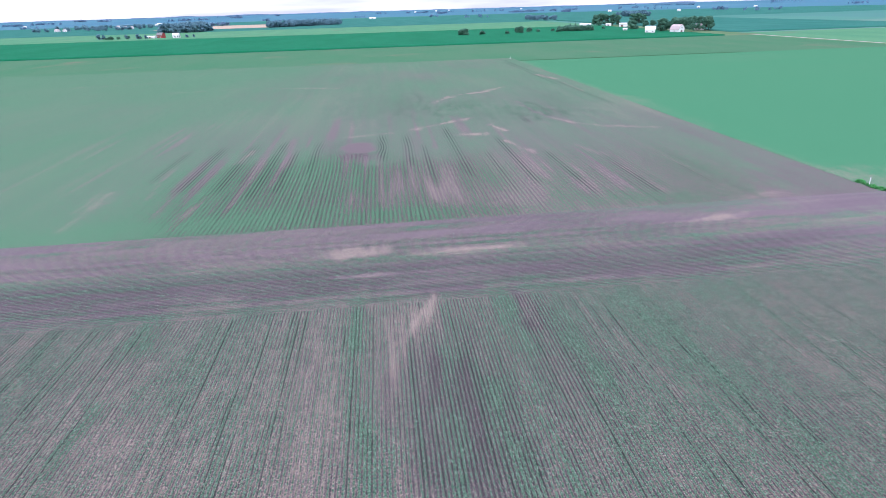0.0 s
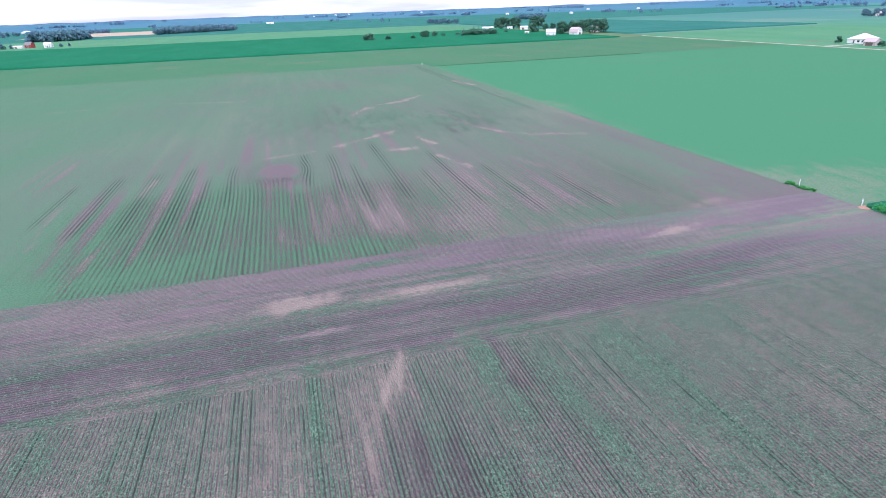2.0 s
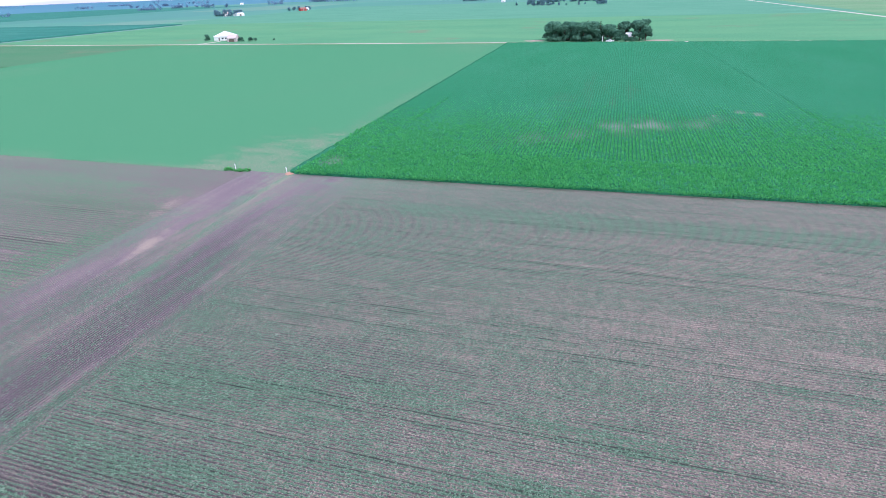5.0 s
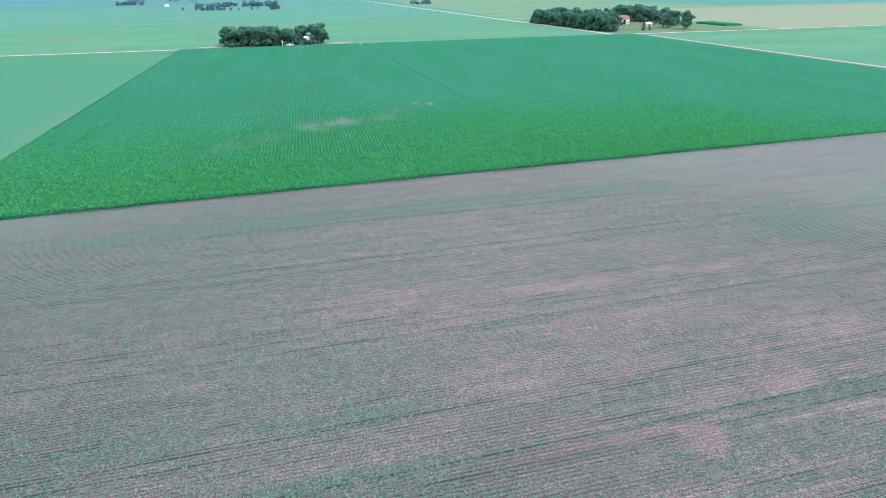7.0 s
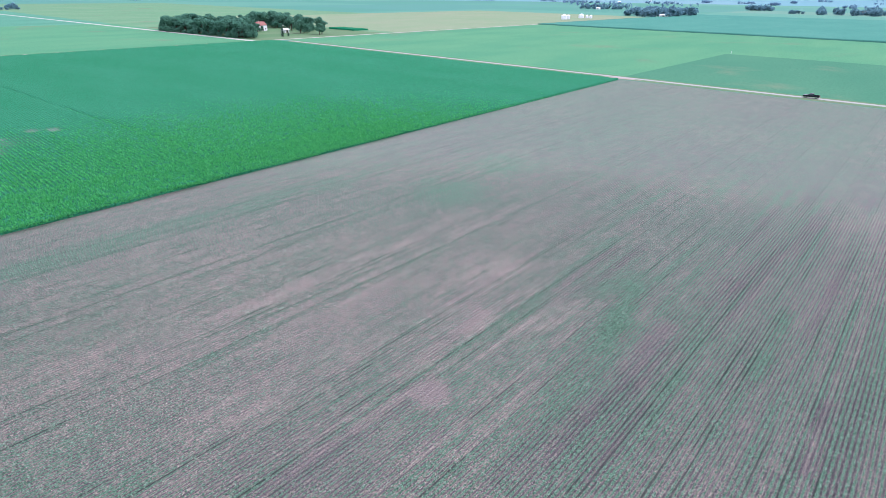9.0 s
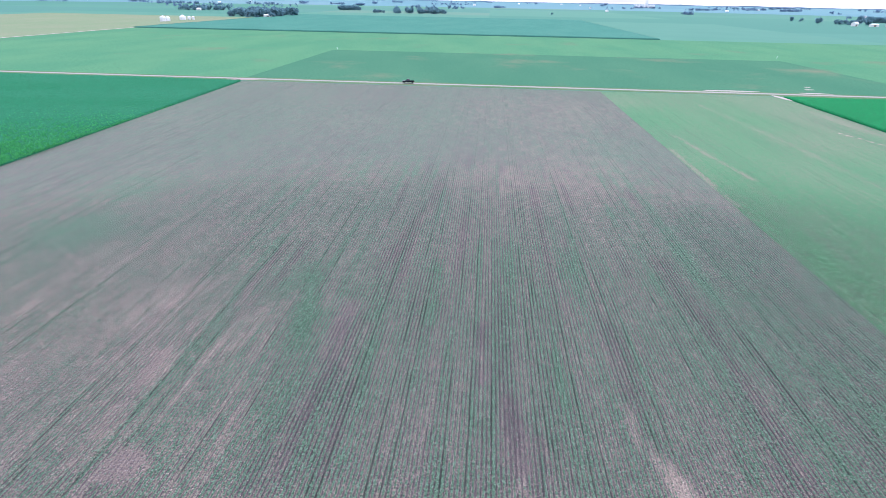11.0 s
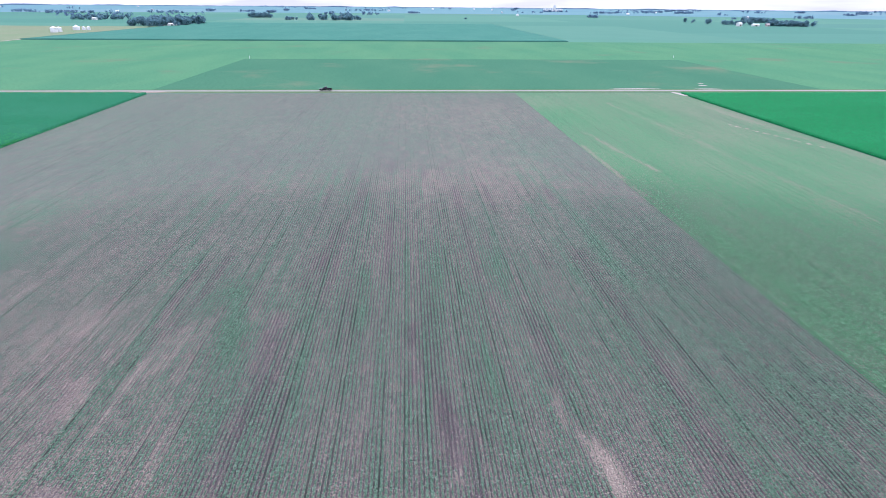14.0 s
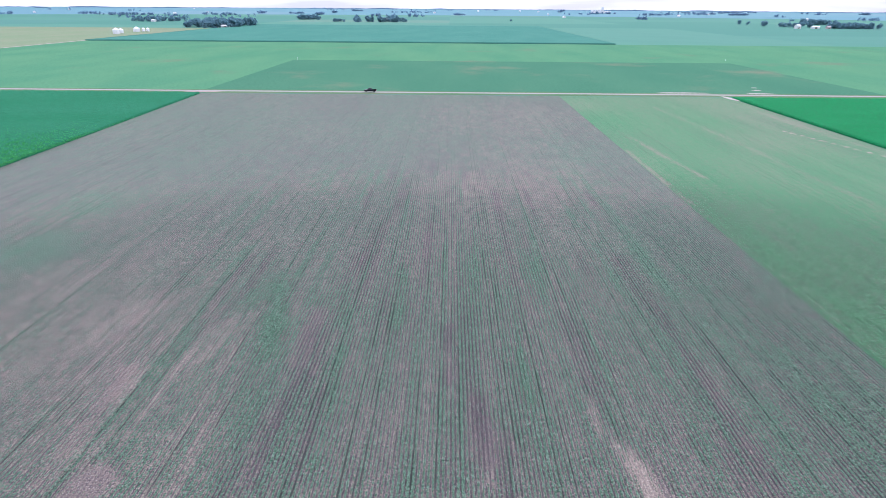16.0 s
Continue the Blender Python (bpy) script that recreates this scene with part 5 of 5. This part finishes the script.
for vx, vy, vt in ((-818, 1600, 70), (-795, 1590, 40), (-664, 1672, 80), (-783, 1880, 60), (-840, 1640, 20), (-700, 1720, 75)):
    building("house", vx, vy, vt, 9, 14, 4.2, 2.8, M_WHITE, M_SHINGLE, "distant white village house", "gable", (("w", 0, 1, 2.1),), W4)["group"] = "village houses"


def far_farmhouses():
    rng = random.Random(81)
    first = building("house", 1500, 2200, 30, 9, 15, 4.0, 2.6, M_WHITE, M_TIN, "tiny white farm building on the far plain", "gable", (("w", 0, 3, 2.6),))
    first["group"] = "far farm buildings"
    for _ in range(56):
        a, r = rng.uniform(0, 6.283), rng.uniform(1900, 4300)
        x, y = r * math.cos(a), r * math.sin(a)
        copy_thing(first, pose(x, y, land_z(x, y), 0, 0, rng.uniform(0, 180)))


far_farmhouses()


def grain_bin(x, y, r, h, label):
    """A round steel bin: ribbed wall, cone roof, cap and door."""
    root = new("grain_bin")
    n = 28
    bm = bmesh.new()
    rings = []
    steps = 15
    for k in range(steps):
        z = -0.1 + (h + 0.1) * k / (steps - 1)
        rr = r + (0.05 if k % 2 else 0.0)
        rings.append([bm.verts.new((rr * math.cos(6.2832 * i / n), rr * math.sin(6.2832 * i / n), z)) for i in range(n)])
    for p, q in zip(rings, rings[1:]):
        for i in range(n):
            bm.faces.new((p[i], p[(i + 1) % n], q[(i + 1) % n], q[i]))
    part("wall", bm, M_STEEL, root)
    bm = bmesh.new()
    low = [bm.verts.new(((r + 0.2) * math.cos(6.2832 * i / n), (r + 0.2) * math.sin(6.2832 * i / n), h - 0.08)) for i in range(n)]
    top = [bm.verts.new((0.4 * math.cos(6.2832 * i / n), 0.4 * math.sin(6.2832 * i / n), h + r * 0.5)) for i in range(n)]
    for i in range(n):
        bm.faces.new((low[i], low[(i + 1) % n], top[(i + 1) % n], top[i]))
    bm.faces.new(low[::-1])
    part("roof", bm, M_STEEL, root)
    bm = bmesh.new()
    bmesh.ops.create_cone(bm, cap_ends=True, segments=16, radius1=0.5, radius2=0.3, depth=0.5, matrix=pose(0, 0, h + r * 0.5 + 0.2))
    part("cap", bm, M_TIN, root)
    part("door", box(bmesh.new(), -0.5, 0.5, r - 0.02, r + 0.1, 0.3, 2.1, 0.02), M_TIN, root)
    root.matrix_world = pose(x, y, 0)
    return tagged(root, label, "grain bin", "grain bins")


grain_bin(411, -704, 3.6, 4.9, "large pale steel grain bin with a cone roof")
grain_bin(411, -715, 2.8, 4.4, "pale steel grain bin with a cone roof")
grain_bin(418, -765, 4.0, 4.0, "broad pale steel grain bin with a cone roof")
grain_bin(412, -771, 2.0, 3.4, "small pale steel grain bin")
grain_bin(407, -773, 2.0, 3.4, "small pale steel grain bin")


def elevator():
    root = new("grain_elevator")
    part("tower", box(bmesh.new(), -6, 6, -6, 6, 0, 32, 0.3), M_WHITE, root)
    part("hall", box(bmesh.new(), -45, -8, -10, 10, 0, 12, 0.3), M_WHITE, root)
    for i in range(4):
        bm = bmesh.new()
        bmesh.ops.create_cone(bm, cap_ends=True, segments=20, radius1=7, radius2=7, depth=18, matrix=pose(16 + 15 * i, 0, 9))
        part("silo", bm, M_STEEL, root)
    root.matrix_world = pose(-859, -3355, land_z(859, 3355), 0, 0, 10)
    return tagged(root, "white grain elevator with silos, very far away", "grain elevator")


elevator()


# ---- vehicles ----
def wheel(x, y, r, width, parent):
    bm = bmesh.new()
    bmesh.ops.create_cone(bm, cap_ends=True, segments=24, radius1=r, radius2=r, depth=width, matrix=pose(x, y, r, 90, 0, 0))
    bmesh.ops.bevel(bm, geom=[e for e in bm.edges if e.calc_face_angle(0) > 1.0], offset=0.05, segments=2, affect='EDGES')
    w = part("wheel", bm, M_TYRE, parent)
    bm = bmesh.new()
    bmesh.ops.create_cone(bm, cap_ends=True, segments=16, radius1=r * 0.6, radius2=r * 0.6, depth=width + 0.03, matrix=pose(x, y, r, 90, 0, 0))
    part("rim", bm, M_CHROME, w)


def pickup(x, y, turn, paint, label):
    """A crew-cab pickup, nose along its own +x."""
    root = new("pickup_truck")

    def hull(bm, side, half, top_half):
        a = [bm.verts.new((px, -(half if pz < 1.1 else top_half), pz)) for px, pz in side]
        b = [bm.verts.new((px, (half if pz < 1.1 else top_half), pz)) for px, pz in side]
        n = len(side)
        for i in range(n):
            bm.faces.new((a[i], a[(i + 1) % n], b[(i + 1) % n], b[i]))
        bm.faces.new(a[::-1])
        bm.faces.new(b)
        bmesh.ops.recalc_face_normals(bm, faces=bm.faces[:])
        bmesh.ops.bevel(bm, geom=bm.edges[:], offset=0.04, segments=2, affect='EDGES')
        return bm

    part("body", hull(bmesh.new(), [(-0.75, 0.42), (2.6, 0.42), (2.68, 0.6), (2.62, 0.92), (1.25, 1.08), (-0.75, 1.08)], 0.95, 0.95), paint, root)
    cab = part("cab", hull(bmesh.new(), [(-0.72, 1.05), (1.3, 1.05), (0.55, 1.66), (0.3, 1.72), (-0.45, 1.72), (-0.68, 1.62)], 0.9, 0.74), paint, root)
    for sy in (-1, 1):
        bm = bmesh.new()
        vs = [bm.verts.new((px, sy * (0.93 - 0.24 * (pz - 1.05)), pz)) for px, pz in ((-0.5, 1.14), (0.95, 1.14), (0.45, 1.6), (-0.46, 1.6))]
        wv = [bm.verts.new((v.co.x, v.co.y - sy * 0.03, v.co.z)) for v in vs]
        bm.faces.new(vs)
        bm.faces.new(wv[::-1])
        for i in range(4):
            bm.faces.new((vs[i], vs[(i + 1) % 4], wv[(i + 1) % 4], wv[i]))
        part("side_window", bm, M_WINDOW, cab)
    bm = bmesh.new()
    vs = [bm.verts.new(p) for p in ((1.24, -0.76, 1.14), (1.24, 0.76, 1.14), (0.64, 0.62, 1.63), (0.64, -0.62, 1.63), (1.20, -0.76, 1.12), (1.20, 0.76, 1.12), (0.60, 0.62, 1.61), (0.60, -0.62, 1.61))]
    for q in ((0, 1, 2, 3), (7, 6, 5, 4), (0, 4, 5, 1), (1, 5, 6, 2), (2, 6, 7, 3), (3, 7, 4, 0)):
        bm.faces.new([vs[i] for i in q])
    part("windscreen", bm, M_WINDOW, cab)
    bm = bmesh.new()
    box(bm, -2.6, -0.76, -0.95, 0.95, 0.5, 0.62)
    box(bm, -2.6, -0.76, -0.95, -0.87, 0.62, 1.1)
    box(bm, -2.6, -0.76, 0.87, 0.95, 0.62, 1.1)
    box(bm, -0.84, -0.76, -0.87, 0.87, 0.62, 1.1)
    part("cargo_bed", bm, paint, root)
    part("tailgate", box(bmesh.new(), -2.66, -2.605, -0.9, 0.9, 0.55, 1.1, 0.01), paint, root)
    part("bumper", box(bmesh.new(), 2.66, 2.8, -0.9, 0.9, 0.42, 0.62, 0.03), M_CHROME, root)
    part("bumper", box(bmesh.new(), -2.8, -2.67, -0.9, 0.9, 0.42, 0.6, 0.03), M_CHROME, root)
    for sy in (-0.72, 0.72):
        part("headlight", box(bmesh.new(), 2.6, 2.68, sy - 0.16, sy + 0.16, 0.68, 0.86, 0.02), M_LAMP, root)
        part("tail_light", box(bmesh.new(), -2.7, -2.64, sy * 1.2 - 0.06, sy * 1.2 + 0.06, 0.7, 1.0, 0.01), M_REDLAMP, root)
    for wx in (-1.75, 1.75):
        for wy in (-0.84, 0.84):
            wheel(wx, wy, 0.39, 0.26, root)
    root.matrix_world = pose(x, y, 0.12, 0, 0, turn) @ Matrix.Scale(0.93, 4)
    return tagged(root, label, "pickup truck")


pickup(28.5, -222.4, 0, M_BLACKPAINT, "dark pickup truck parked on the gravel road")
pickup(360.5, 18, 90, M_WHITEPAINT, "small white pickup truck standing before a grove")


# ---- field corners: markers, weeds, gravel and bare ground ----
def patch(name, cx, cy, rx, ry, turn, mat, z, label, seed):
    """A ragged low spread of gravel or soil, thickest in the middle."""
    rng = random.Random(seed)
    n = 40
    c, s = math.cos(radians(turn)), math.sin(radians(turn))
    vs, fs = [(cx, cy, z + 0.12)], []
    wob = [1 + 0.35 * noise.noise((3 * math.cos(6.2832 * i / n), 3 * math.sin(6.2832 * i / n), seed * 3.7)) + rng.uniform(-0.06, 0.06) for i in range(n)]
    for k, (f, dz) in enumerate(((0.55, 0.09), (1.0, -0.02))):
        for i in range(n):
            u, v = rx * f * wob[i] * math.cos(6.2832 * i / n), ry * f * wob[i] * math.sin(6.2832 * i / n)
            vs.append((cx + u * c - v * s, cy + u * s + v * c, z + dz))
    for i in range(n):
        j = (i + 1) % n
        fs.append((0, 1 + i, 1 + j))
        fs.append((1 + i, 1 + n + i, 1 + n + j, 1 + j))
    return tagged(mesh_ob(name, vs, fs, mat), label, "ground", kind="structure")


patch("gravel_spread_1", -104, -227.6, 12.5, 1.3, 2, M_LIME, 0.06, "white limestone spread beside the gravel road", 1)
patch("gravel_spread_2", -138, -227.0, 6, 1.1, -3, M_LIME, 0.06, "white limestone spread beside the gravel road", 2)
patch("gravel_spread_3", -141, -238, 2.2, 0.9, 0, M_LIME, 0.05, "small heap of pale limestone in the crop", 3)
patch("gravel_spread_4", -144, -246, 1.4, 0.8, 0, M_LIME, 0.05, "small heap of pale limestone in the crop", 4)
patch("field_entrance", -118, -213, 1.2, 6.5, 8, M_LIME, 0.05, "pale gravel field entrance off the road", 5)
patch("road_corner", 98, -219.5, 8, 1.6, 0, M_BARE, 0.04, "bare pinkish soil at a field corner", 6)
patch("bare_ground_1", 372, -11, 4, 9, 0, M_BARE, 0.03, "bare pink soil beside a grove", 7)
patch("bare_ground_2", 373, 66, 4, 7, 0, M_BARE, 0.03, "bare pink soil beside a grove", 8)
patch("clay_patch", 88.2, 73.4, 1.2, 0.9, 0, M_REDSOIL, 0.05, "reddish clay round a white marker", 9)
patch("bare_ground_3", 91.5, 70.3, 2.0, 0.9, 10, M_BARE, 0.05, "bare soil at the corn corner", 10)
patch("culvert_apron", 375, -202.5, 4.0, 1.8, 5, M_LIME, 0.14, "white concrete-coloured culvert apron at the crossroads", 11)


def marker(x, y, h, lean, label):
    """A white marker: a stake with a leaning slat and a pointed top."""
    root = new("field_marker")
    bm = box(bmesh.new(), -0.10, 0.10, -0.06, 0.06, -0.1, h, 0.015)
    part("stake", bm, M_WHITEPAINT, root)
    part("cap", box(bmesh.new(), -0.13, 0.13, -0.09, 0.09, h, h + 0.06, 0.02), M_CHROME, root)
    if lean:
        ob = part("slat", box(bmesh.new(), -0.09, 0.09, -0.04, 0.04, 0.0, h * 1.05, 0.015), M_WHITEPAINT, root)
        ob.matrix_basis = pose(0.35, 0, -0.02, 0, lean, 0)
    root.matrix_world = pose(x, y, 0, 0, 0, 40)
    return tagged(root, label, "marker post")


def pale_pole(x, y, h):
    """A tall white pole with a cap and a footing."""
    root = new("pole")
    part("shaft", box(bmesh.new(), -0.14, 0.14, -0.14, 0.14, 0.1, h, 0.03), M_WHITEPAINT, root)
    part("cap", box(bmesh.new(), -0.2, 0.2, -0.2, 0.2, h, h + 0.12, 0.03), M_CHROME, root)
    part("footing", box(bmesh.new(), -0.3, 0.3, -0.3, 0.3, -0.1, 0.12, 0.03), M_LIME, root)
    root.matrix_world = pose(x, y, 0, 0, 3, 20)
    return tagged(root, "tall white pole standing before a grove", "pole")


pale_pole(366.2, 22.6, 3.4)
marker(88.6, 74.4, 1.0, 28, "white marker stake with a leaning slat at a field corner")
marker(87.6, 86.0, 1.5, 0, "white stake standing in a weed patch")
marker(84.8, 366, 1.6, 0, "white stake at a far field corner")
marker(98, -371, 1.6, 0, "white stake at the corner of a crop parcel")
marker(-195.5, -386, 1.6, 0, "white stake at the edge of a crop parcel")


def weeds(x, y, lx, ly, h, count, seed, label):
    rng = np.random.default_rng(seed)
    cs, rs = [], []
    for i in range(16):
        cs.append((rng.uniform(-lx, lx), rng.uniform(-ly, ly), h * 0.35 * rng.random()))
        rs.append(h * rng.uniform(0.3, 0.6))
    co = clumps(rng, cs, rs, 0.22, count, 0.03)
    ob = new("weed_patch", array_mesh("weed_patch", co, np.arange(len(co)), 4, M_WEED))
    ob.location = (x, y, 0)
    return tagged(ob, label, "weeds")


M_WEED = foliage("weed_leaves", (0.06, 0.26, 0.08), (0.14, 0.44, 0.15))
weeds(87.6, 85.6, 0.7, 3.0, 0.75, 520, 91, "tall bright green weed patch at the field corner")
weeds(89.5, 70.5, 1.2, 0.8, 0.8, 260, 92, "green weeds at the corn corner")
